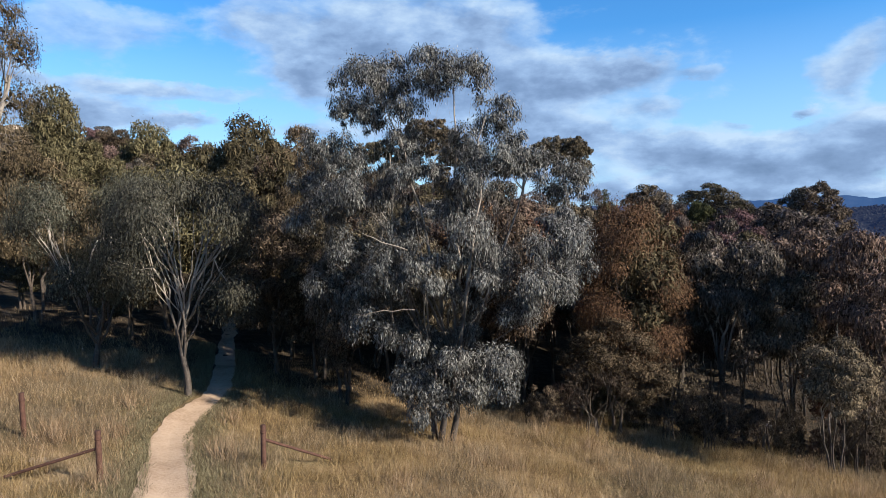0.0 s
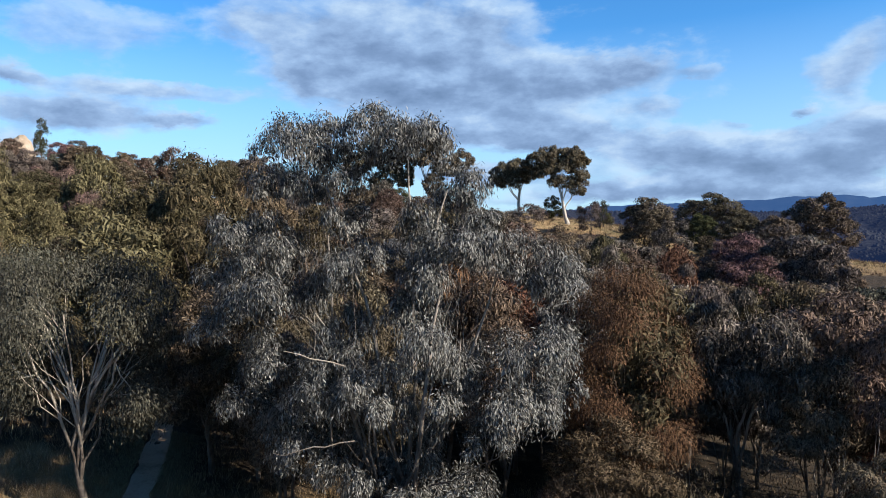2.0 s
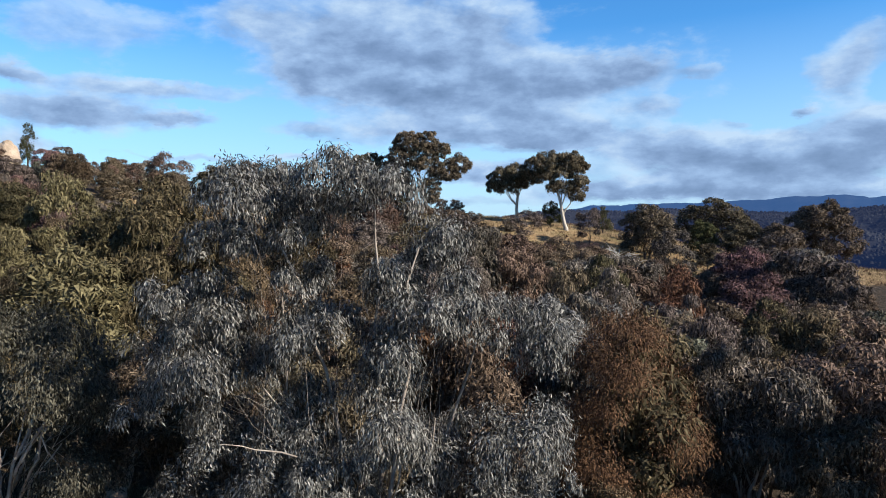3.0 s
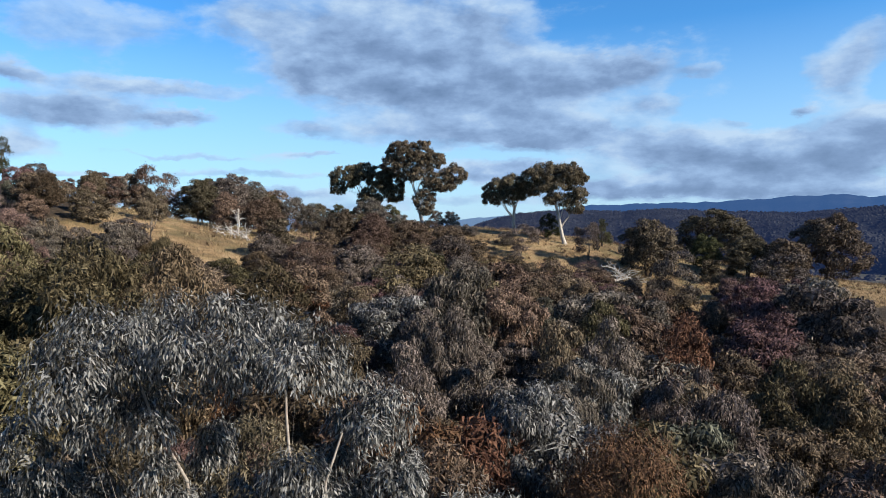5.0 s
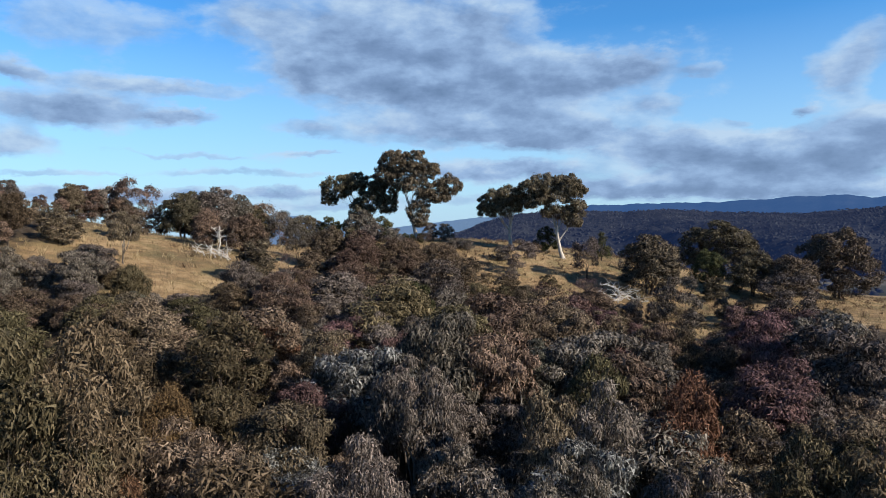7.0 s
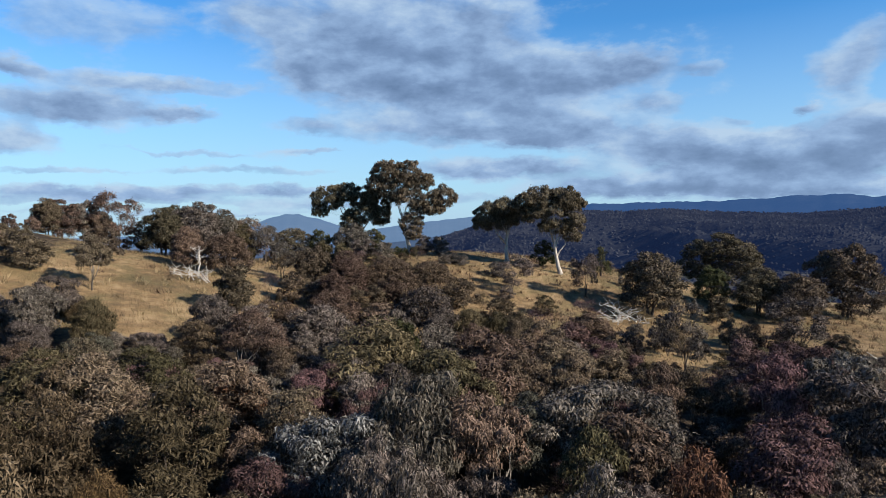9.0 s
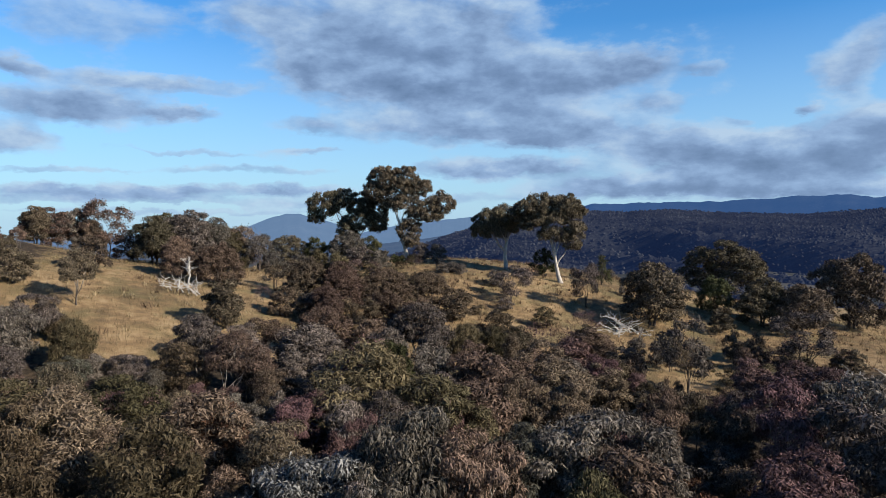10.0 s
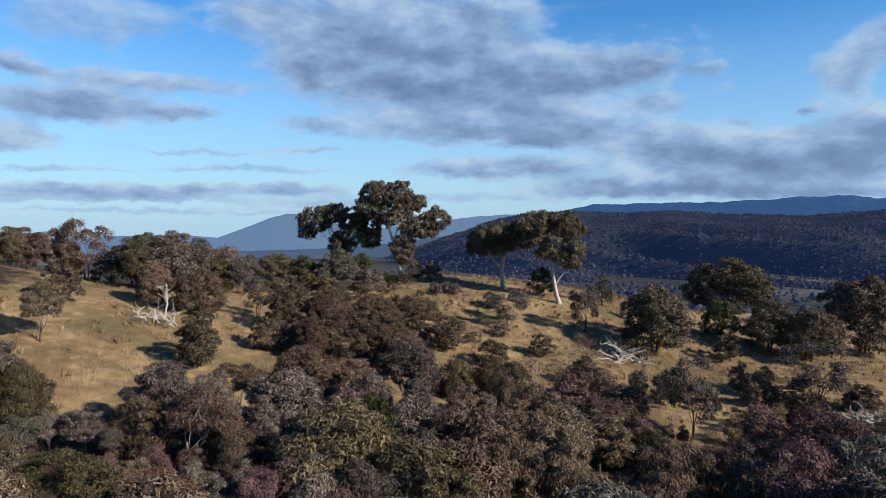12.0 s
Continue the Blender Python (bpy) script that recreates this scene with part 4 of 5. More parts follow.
# ---- old gums on the ridge ----
GUM_A = ((-4.5, 17.0, 3.3, 2.4), (-0.8, 17.2, 3.0, 2.2), (2.4, 15.2, 2.2, 1.8), (-6.8, 14.6, 2.4, 2.0), (-2.6, 14.4, 3.2, 2.0), (0.4, 13.4, 1.8, 1.4),
         (3.6, 11.0, 2.8, 2.0), (6.8, 11.8, 2.7, 2.0), (4.6, 9.2, 2.4, 1.4), (0.2, 6.0, 2.2, 2.4), (0.6, 3.8, 1.4, 1.2), (1.6, 10.2, 2.0, 1.5), (-2.2, 11.8, 2.0, 1.3))
GUM_B = ((-6.2, 12.4, 3.4, 2.6), (-2.6, 13.4, 3.2, 2.2), (1.2, 12.6, 3.0, 2.6), (4.6, 11.6, 2.8, 2.8), (-8.2, 10.2, 1.8, 1.5), (2.0, 8.6, 3.2, 2.6), (-1.0, 7.4, 2.4, 2.6), (5.0, 8.4, 2.2, 2.0))
GUM_C = ((-3.6, 9.6, 2.9, 2.2), (-0.6, 10.6, 2.9, 1.9), (1.6, 9.4, 2.4, 2.2), (-5.2, 7.8, 1.8, 1.6), (-1.6, 8.0, 2.6, 1.5))
GUM_D = ((-6.8, 13.6, 2.8, 1.8), (-3.6, 14.6, 3.2, 2.0), (0.0, 14.6, 3.4, 2.0), (2.4, 13.4, 2.0, 1.9), (-5.0, 11.6, 2.6, 1.4), (-1.6, 12.2, 2.8, 1.4), (2.4, 10.2, 2.0, 1.9),
         (0.6, 9.0, 1.8, 1.3), (-2.4, 9.6, 1.8, 1.1), (2.2, 7.4, 1.4, 1.1))


def ridge_gum(seed, front, x, y, fork, lean, radius, limbs, label, leaf="crown", bark=BARK_WHITE):
    put_tree(("ridge", seed), dict(name="old_gum_tree", seed=seed, bark=bark, clumps=lambda r: domes([(a, z, 1.12 * rx, 1.04 * rz) for a, z, rx, rz in front], seed, 0.85, 2.2, -0.85),
                                   wood=lambda r, c: skeleton_of(r, c, fork, radius, limbs, 1, lean, 0, 9, limb=0.3, reach=0.35), count=12000,
                                   leaf=(0.28, 0.1), inner=8, fill=0.6, spray=0.7, sprays=22000, cover=1.35, hang=dict(droop=0.6, spread=0.7, tuft=0.2, quads=False, per=14)),
             x, y, 0, 0, leaf, label, "tree", "old gums on the ridge")


ridge_gum(61, GUM_A, -0.9, 162.5, 8.5, (-2.0, 0), 0.45, 6, "tall old gum with white trunk and open clumped crown")
ridge_gum(62, GUM_B, -13.0, 167.5, 6.0, (-0.3, 0), 0.42, 5, "dark round-headed old gum on the ridge", "dark", BARK_GREY)
ridge_gum(63, GUM_C, 19.2, 156.5, 6.4, (0.0, 0), 0.42, 5, "spreading old gum with pale straight trunk on the ridge")
ridge_gum(64, GUM_D, 28.9, 149.5, 6.0, (-1.3, 0), 0.42, 6, "flat-topped old gum with leaning white trunk on the ridge")

# ---- trees and bushes with a place of their own: kind, leaf, x, y, height, width ----
CREST = (
    ("airy", "brown", -49.8, 134.5, 9.8, 8.505),
    ("dome", "brown", -58.5, 132.5, 6.6, 8.82),
    ("dome", "grey", -54.9, 133.5, 7.5, 5.67),
    ("dome", "brown", -59.4, 130.5, 6.3, 5.46),
    ("dome", "dark", -40.2, 130.5, 7.8, 9.135),
    ("dome", "grey", -35.4, 132.5, 9.7, 10.185),
    ("dome", "grey", -31.3, 134.5, 9.1, 6.615),
    ("airy", "brown", -28.2, 137.5, 8.1, 7.77),
    ("eucalypt", "dark", -34.6, 98.0, 6.6, 4.8),
    ("bush", "dark", -40.2, 111.5, 4.8, 4.095),
    ("bush", "dark", -18.7, 99.7, 5.9, 6.0),
    ("dome", "dark", -12.5, 116.2, 6.7, 5.88),
    ("airy", "grey", -18.4, 121.2, 5.6, 4.935),
    ("dome", "brown", -25.4, 117.6, 6.6, 6.4),
    ("dome", "brown", -31.6, 118.8, 6.2, 6.0),
    ("dome", "brown", -7.7, 116.7, 6.8, 7.14),
    ("bush", "grey", -7.2, 147.5, 4.2, 9.555),
    ("dome", "dark", -24.2, 154.5, 6.5, 9.03),
    ("bush", "green", -16.5, 153.5, 6, 8.925),
    ("bush", "green", -1.7, 155.5, 2.2, 5.67),
    ("dome", "brown", 4, 125, 5.8, 8.61),
)
SADDLE = (
    ("dome", "brown", 1.1, 110.2, 5.6, 9.45),
    ("broom", "olive", 11.1, 106, 5.1, 9.03),
    ("bare", "plum", 19.3, 105.2, 5.8, 7.4),
    ("airy", "grey", 18, 136.5, 6.6, 6.72),
    ("airy", "grey", 31.1, 138.2, 7.7, 5.355),
    ("conifer", "green", 37.2, 151.7, 5.7, 3.57),
    ("bush", "green", 26, 153.5, 5.6, 5.04),
    ("dome", "dark", 41, 132.7, 10.7, 12.075),
    ("dome", "dark", 68.3, 169.5, 13.2, 17.115),
    ("bush", "green", 55, 141.5, 7.3, 5.565),
    ("dome", "dark", 61.7, 137.5, 8.5, 9.765),
    ("dome", "dark", 66.4, 133.5, 8.5, 9.345),
    ("dome", "dark", 79.4, 141.5, 13.7, 12.18),
    ("airy", "grey", 35.2, 101, 9.2, 6.825),
    ("dome", "brown", 27.6, 100.7, 5, 7.035),
    ("broom", "olive", 26.2, 93.5, 5, 8.316),
    ("airy", "grey", 55.9, 113.5, 8.4, 9.45),
    ("thicket", "plum", 41.2, 93, 8.5, 11.718),
    ("bush", "grey", 8.1, 147.5, 2.4, 6.405),
)
RIDGE = (
    ("bush", "grey", 3.6, 159.5, 4.7, 8.19),
    ("bush", "green", -8.7, 159.5, 5.6, 7.035),
    ("dome", "grey", -11.9, 151.5, 7, 6.615),
    ("thicket", "plum", -17.1, 74.5, 3.7, 5.418),
    ("thicket", "plum", -11.8, 76.5, 4.6, 4.536),
    ("thicket", "plum", 7.1, 75.5, 7.7, 4.032),
    ("eucalypt", "grey", -13.9, 84.5, 7.2, 8.316),
    ("dome", "grey", -6.3, 86.5, 7.3, 9.324),
    ("eucalypt", "grey", 3.4, 89.5, 8.8, 9.702),
    ("dome", "brown", -3.9, 95.5, 6.8, 12.222),
    ("eucalypt", "grey", -0.5, 72.5, 8.2, 6.048),
    ("eucalypt", "grey", 2.8, 72.5, 8.3, 6.048),
    ("dome", "brown", 12, 85.5, 7.9, 9.702),
    ("bush", "green", 1.8, 81.5, 9.2, 5.04),
    ("eucalypt", "grey", -19.8, 79.5, 4.3, 9.198),
    ("broom", "olive", -31.9, 89.5, 3.0, 4.4),
    ("thicket", "brown", 29.9, 81.5, 8.6, 8.442),
    ("bush", "green", 20.3, 77.5, 7.2, 4.662),
    ("thicket", "plum", 42.6, 87.5, 9.1, 8.19),
)
SLOPE = (
    ("thicket", "brown", 17, 84.5, 8.6, 7.812),
    ("eucalypt", "grey", 41.2, 79.5, 10.8, 7.056),
    ("thicket", "brown", 25.1, 79.5, 8.9, 5.922),
    ("eucalypt", "grey", -8.2, 81.5, 6.8, 6.804),
    ("broom", "olive", -26.5, 83.0, 4.8, 4.6),
    ("dome", "brown", -45.3, 133.5, 4.9, 5.67),
    ("dome", "olive", -40.3, 136.5, 9.1, 8.715),
    ("dome", "olive", -34.3, 137.5, 7.5, 5.88),
    ("airy", "grey", -25.4, 137.5, 6.6, 5.88),
    ("dome", "olive", -14.1, 141.5, 4.9, 9.135),
    ("dome", "brown", -22.9, 141.5, 2.2, 8.085),
    ("dome", "brown", -8.4, 107.5, 5.4, 5.67),
    ("dome", "brown", -2, 119.7, 6.3, 7.35),
    ("bush", "brown", 8.9, 121.5, 4.7, 5.775),
    ("bush", "brown", 3.3, 108.7, 4.4, 7.875),
    ("dome", "brown", -52, 133.5, 6.1, 5.67),
    ("dome", "olive", -29.4, 135.5, 7.4, 6.72),
    ("bush", "brown", -13.8, 108.5, 4.1, 4.305),
    ("dome", "grey", 28.6, 104.5, 4.2, 4.725),
)
GULLY = (
    ("bush", "brown", 49.1, 117.2, 4.6, 6.3),
    ("dome", "plum", 22.7, 106, 4.6, 5.565),
    ("bush", "dark", 52.2, 131.5, 4.4, 4.62),
    ("bush", "brown", 14.2, 117.2, 3.8, 4.725),
    ("bare", "plum", 28.6, 124, 4, 5.985),
    ("bush", "dark", 51.4, 107.5, 4.1, 6.3),
    ("dome", "dark", 15.7, 105.5, 5.3, 5.46),
    ("dome", "brown", 25.2, 108.2, 5.4, 6.405),
    ("bush", "olive", 22.3, 125.7, 3.4, 4.305),
    ("bush", "grey", 34.3, 113.2, 3.6, 5.25),
    ("bush", "dark", 20.2, 95.5, 5.7, 6.426),
    ("wattle", "brown", 22.7, 91.5, 6.6, 6.678),
    # added wattle, its dark leaves standing in for a hollow in deep shade
    ("wattle", "dark", 27.4, 85.5, 7.3, 6.678),
    ("wattle", "olive", -46.3, 94, 6.9, 4.62),
    ("bush", "dark", -44, 101, 4.2, 5.04),
    ("eucalypt", "grey", 1.1, 43, 10.2, 4.41),
    ("eucalypt", "grey", 9.7, 44, 10.2, 3.255),
    ("eucalypt", "silver", 6.3, 38, 10.4, 2.94),
    ("eucalypt", "grey", 15.4, 43, 11.3, 3.675),
)
CANOPY = (
    ("wattle", "olive", -8.7, 58, 10.3, 7.56),
    ("eucalypt", "grey", 4.7, 62, 11.9, 6.426),
    ("thicket", "brown", -3.2, 64, 8.7, 6.804),
    ("thicket", "brown", 9.3, 64, 10.9, 7.308),
    ("wattle", "olive", 14.5, 58, 11.7, 4.2),
    ("wattle", "rust", 19.4, 56, 11.9, 4.305),
    ("thicket", "brown", 10.3, 50, 11.4, 4.62),
    ("eucalypt", "grey", 13.6, 54, 11.4, 4.095),
    ("eucalypt", "grey", 3, 54, 10.9, 4.095),
    ("wattle", "olive", -22.1, 61, 6, 9.702),
    ("wattle", "rust", -10.2, 52.5, 7.4, 3.57),
    ("thicket", "brown", -17.2, 49, 7.6, 5.67),
    ("eucalypt", "grey", -10.2, 41, 8, 4.935),
    ("wattle", "rust", -7.4, 42, 7.3, 2.625),
    ("wattle", "rust", -9.7, 46, 7.7, 2.205),
    ("bush", "dark", -20.9, 71, 6.4, 5.418),
    ("thicket", "brown", -3.2, 44, 7.8, 3.255),
    ("wattle", "olive", 23.3, 50, 11, 3.99),
    ("wattle", "olive", 26.2, 49, 10.9, 2.94),
)
EDGE_OF_BUSH = (
    ("eucalypt", "grey", 37.6, 71, 12.1, 10.08),
    ("thicket", "plum", 33.8, 76, 11.5, 8.442),
    ("eucalypt", "grey", 13.5, 31.5, 10.3, 5.355),
    ("thicket", "brown", 17.1, 31.5, 10.2, 5.565),
    ("thicket", "brown", 17.4, 27.5, 10, 4.62),
    ("thicket", "brown", 14.7, 24.5, 5.1, 3.255),
    ("wattle", "olive", 7.5, 28.5, 5, 4.305),
    ("wattle", "olive", -11.1, 40.5, 13.2, 6.195),
    ("wattle", "olive", -20.8, 48.5, 12.3, 4.725),
    ("wattle", "olive", -9, 42.5, 13, 3.465),
    ("wattle", "olive", -22.3, 42.5, 9.8, 5.67),
    ("wattle", "olive", -17, 46.5, 11, 6.615),
    ("wattle", "olive", -20.9, 34.5, 9, 5.25),
    ("wattle", "olive", -7.9, 34.5, 9, 3.99),
    ("eucalypt", "grey", -3.9, 27.5, 6.8, 2.415),
    ("wattle", "olive", -23.5, 40.5, 12.9, 5.46),
    ("wattle", "dark", -18.6, 40.5, 7.5, 5.46),
    ("thicket", "brown", 13.8, 34.5, 7.1, 4.305),
    ("conifer", "green", -67.2, 118.6, 7.1, 3.045),
)
STANDING = CREST + SADDLE + RIDGE + SLOPE + GULLY + CANOPY + EDGE_OF_BUSH
EDGE = (("bare", "brown", 13.5, 27.8, 4.6, 4), ("bare", "brown", 15.8, 25.6, 4.8, 4), ("bare", "dark", 18.8, 26.0, 5.2, 4.5), ("bare", "brown", 9.8, 28.6, 3.6, 3.4),
        ("thicket", "brown", 19.5, 29.5, 9.0, 5), ("thicket", "dark", 22.0, 31.0, 9.0, 5), ("bare", "dark", 6.3, 27.6, 3.0, 3), ("thicket", "brown", 15.6, 29.6, 8.0, 4.5), ("wattle", "dark", -7.4, 30.6, 7.5, 4.5), ("wattle", "dark", -4.2, 28.4, 6.5, 4.0), ("wattle", "dark", -0.8, 29.0, 7.5, 4.5), ("wattle", "dark", -5.6, 31.0, 8.5, 5), ("wattle", "dark", -2.5, 33.0, 9.0, 5),
        ("wattle", "brown", 3.5, 31.5, 9.5, 5), ("bush", "dark", 8.4, 29.3, 2.1, 3.2), ("bush", "dark", 12.2, 28.9, 2.4, 3.6), ("bush", "brown", 15.4, 28.2, 2.0, 3.0),
        ("bush", "dark", 18.2, 27.9, 2.6, 3.6), ("bush", "brown", 4.9, 28.8, 1.9, 2.8), ("bush", "dark", 21.0, 28.4, 2.8, 3.6), ("bare", "dark", 11.0, 27.2, 2.6, 2.6), ("bare", "brown", 17.0, 26.6, 3.4, 3.0))
for kind, leaf, x, y, h, wd in STANDING + EDGE:
    plant(kind, leaf, x, y, h, wd)

# ---- the bush between them ----
TAKEN = [(s[2], s[3], s[5] * 0.5) for s in STANDING + EDGE] + [(0.15, 23.9, 4.0), (-9.7, 25.5, 2.0), (-14.5, 27.9, 2.0), (-19.8, 30.5, 2.0), (57.3, 106.7, 5.0), (-25.0, 86.0, 6.0), (-67.0, 109.0, 9.0), (-63.0, 102.0, 8.0), (52.0, 98.0, 6.0), (47.5, 89.0, 5.0)]


def scatter():
    rng = np.random.default_rng(77)
    mix = (("eucalypt", "grey", 0.34), ("wattle", "olive", 0.10), ("thicket", "brown", 0.17), ("wattle", "brown", 0.11), ("eucalypt", "brown", 0.05), ("eucalypt", "sage", 0.09),
           ("wattle", "rust", 0.03), ("thicket", "plum", 0.11), ("bare", "plum", 0.04))
    odds = np.array([m[2] for m in mix])
    odds /= odds.sum()
    spots = []
    step = 4.5
    for gy in np.arange(29, 112, step):
        half = 0.575 * gy + 2.0
        for gx in np.arange(-half, half, step):
            x, y = gx + rng.uniform(-1.7, 1.7), gy + rng.uniform(-1.7, 1.7)
            pick = mix[rng.choice(len(mix), p=odds)]
            swap = rng.random()
            if x < -6 and y < 64 and swap < 0.55:
                pick = ("wattle", "olive") if swap < 0.47 else ("wattle", "rust")
            elif abs(x - 2) < 9 and swap < 0.3:
                pick = ("eucalypt", "grey") if swap < 0.22 else ("eucalypt", "silver")
            size, luck = rng.uniform(0.72, 1.3), rng.random()
            if woods(x, y) < 0.5 or luck > 0.98:
                continue
            if abs(x - float(path_x(y))) < (1.9 if y < 50 else 2.6) and y < 62:
                continue
            if any((x - a) ** 2 + (y - b) ** 2 < max(1.7, 0.75 * r) ** 2 for a, b, r in TAKEN):
                continue
            tall = 8.2 if x > -2 else 7.2 - 0.02 * (y - 40)
            if y > 82:
                tall *= 0.82
            if x > 26 and y > 70:
                tall *= 0.7
            if x > 29 and y > 78:
                if luck > 0.62:
                    continue
                pick = (("airy", "grey"), ("thicket", "brown"), ("airy", "brown"), ("bare", "plum"))[int(luck * 1000) % 4]
            if y > 101 and x > -30:
                tall = 3.6
                if pick[0] in ("eucalypt", "wattle", "thicket"):
                    pick = ("bush" if luck < 0.55 else "airy", "brown" if luck < 0.4 else "grey")
            tall = max(3.2, tall * size)
            spots.append((pick[0], pick[1], x, y, tall if pick[0] != "bare" else 4.0 * size, tall * rng.uniform(0.58, 0.82) * (1.0 if y < 62 else 1.3)))
    # low scrub over the saddle and along the slope
    for gy in np.arange(99, 158, 3.4):
        for gx in np.arange(-34, 64, 3.4):
            x, y = gx + rng.uniform(-1.4, 1.4), gy + rng.uniform(-1.4, 1.4)
            luck, size, tone = rng.random(), rng.uniform(0.6, 1.25), rng.random()
            saddle = math.exp(-((x + 7 + 0.12 * (y - 125)) / 14.0) ** 4 - ((y - 128) / 27.0) ** 4)
            right = 1.0 if x > 34 and y < 113 else 0.0
            if luck > max(0.42 * saddle, 0.5 * right, 0.06):
                continue
            if any((x - a) ** 2 + (y - b) ** 2 < (0.6 * r + 0.6) ** 2 for a, b, r in TAKEN):
                continue
            h = (2.5 if y > 118 else 3.3) * size
            spots.append(("bush" if tone < 0.6 else "airy" if tone < 0.85 else "bare", "grey" if tone < 0.4 else "plum" if tone > 0.85 else "brown" if tone < 0.7 else "olive", x, y, h, h * rng.uniform(1.0, 1.4)))
    return spots


for kind, leaf, x, y, h, wd in scatter():
    plant(kind, leaf, round(x, 2), round(y, 2), h, wd)

# ---- fence remains by the track ----
RUST = material("rusted_steel", [(0.3, (0.028, 0.014, 0.010)), (0.5, (0.065, 0.03, 0.021)), (0.7, (0.11, 0.058, 0.04))], 6.0, 0.75, 0.5, 9.0, metal=0.2)
WIRE = material("old_wire", [(0.3, (0.10, 0.06, 0.045)), (0.7, (0.24, 0.17, 0.13))], 8.0, 0.6, 0.2, metal=0.6)


def fence_post(x, y, h, lean, brace=None):
    z = float(land(x, y))
    thing = new("fence_post")
    thing.matrix_basis = pose(x, y, z, lean, -lean * 0.6, 20)
    t = Tubes()
    t.add([(0, 0, -0.3), (0, 0, h * 0.5), (0.0, 0, h - 0.012), (0, 0, h), (0, 0, h)], [0.078, 0.074, 0.074, 0.066, 0.001], 10)
    part("post", t.mesh("post", RUST), thing)
    t = Tubes()
    t.add([(0, 0, h * 0.82), (0, 0, h * 0.82 + 0.001), (0, 0, h * 0.82 + 0.04), (0, 0, h * 0.82 + 0.041)], [0.07, 0.088, 0.088, 0.07], 10)
    part("collar", t.mesh("collar", RUST), thing)
    if brace:
        inv = thing.matrix_basis.inverted()
        b = inv @ Vector((brace[0], brace[1], float(land(brace[0], brace[1])) + 0.12))
        t = Tubes()
        t.add(np.linspace((0.03, 0, h * 0.66), tuple(b), 5), [0.042] * 5, 8)
        part("brace", t.mesh("brace", RUST), thing)
    return tagged(thing, "rusty steel fence post standing in dry grass" + (" with a slanting brace" if brace else ""), "fence post", "old fence posts")


fence_post(-4.95, 18.7, 1.25, 0, (-3.3, 20.0))
fence_post(-8.45, 16.6, 1.3, 1.5, (-10.7, 16.4))
fence_post(-12.0, 19.2, 1.3, 2)


def dead_wood(name, label, category, x, y, size, limbs, seed, upright=False, stout=1.0):
    """Bleached branches lying in a heap, or a dead standing stem."""
    rng = np.random.default_rng(seed)
    thing = new(name)
    thing.matrix_basis = pose(x, y, float(land(x, y)), 0, 0, 0)
    if upright:
        t = Tubes()
        t.add(bent(rng, (0, 0, -0.3), (0.2, 0, size), 0.05, 8), np.linspace(0.15, 0.05, 8), 8)
        part("trunk", t.mesh("trunk", DEADWOOD), thing)
    for i in range(limbs):
        t = Tubes()
        a = rng.uniform(0, 6.28)
        if upright:
            s = np.array([0.1, 0, size * rng.uniform(0.3, 0.7)])
            e = s + np.array([math.cos(a) * 0.9, math.sin(a) * 0.9, rng.uniform(0.8, 1.6)])
            r = 0.1
        else:
            s = np.array([rng.uniform(-0.5, 0.5) * size, rng.uniform(-0.25, 0.25) * size, 0.15])
            e = s + np.array([math.cos(a), math.sin(a) * 0.6, 0]) * size * rng.uniform(0.25, 0.5)
            e[2] = float(land(x + e[0], y + e[1]) - land(x, y)) + rng.uniform(0.2, 1.0) * 0.3 * size
            s[2] = float(land(x + s[0], y + s[1]) - land(x, y)) + 0.1
            r = rng.uniform(0.08, 0.17) * stout
        p = bent(rng, s, e, 0.3, 9, 0.14)
        t.add(p, np.linspace(r, r * 0.35, 9), 6)
        for _ in range(4):
            k = p[rng.integers(2, 9)]
            q = k + rng.normal(0, 0.13, 3) * size * np.array([1, 0.7, 0.5]) + np.array([0, 0, 0.07 * size])
            t.add(bent(rng, k, q, 0.3, 5), np.linspace(r * 0.5, r * 0.18, 5), 4)
        part("branch", t.mesh("branch", DEADWOOD), thing)
    return tagged(thing, label, category)


dead_wood("dead_tree", "short bleached dead tree stem on the slope", "dead tree", -28.6, 114.6, 4.2, 5, 3, True)
dead_wood("fallen_tree", "bleached fallen branches heaped in dry grass", "fallen tree", -27.4, 111.6, 6.6, 14, 4, stout=0.65)
dead_wood("fallen_tree", "sun-bleached fallen tree below a dark bush", "fallen tree", 35.6, 127.0, 7.6, 15, 5)
dead_wood("fallen_tree", "pale dead branches among shrubs on the slope", "fallen tree", 57.3, 106.7, 6.0, 16, 6)
dead_wood("fallen_branch", "short fallen pale branch at the edge of the bush", "branch", 16.2, 32.5, 1.4, 3, 8)


# ---- rocks ----
STONE = material("lichened_granite", [(0.3, (0.12, 0.092, 0.068)), (0.5, (0.23, 0.182, 0.138)), (0.7, (0.33, 0.275, 0.22))], 0.5, 0.9, 0.6, 10.0)


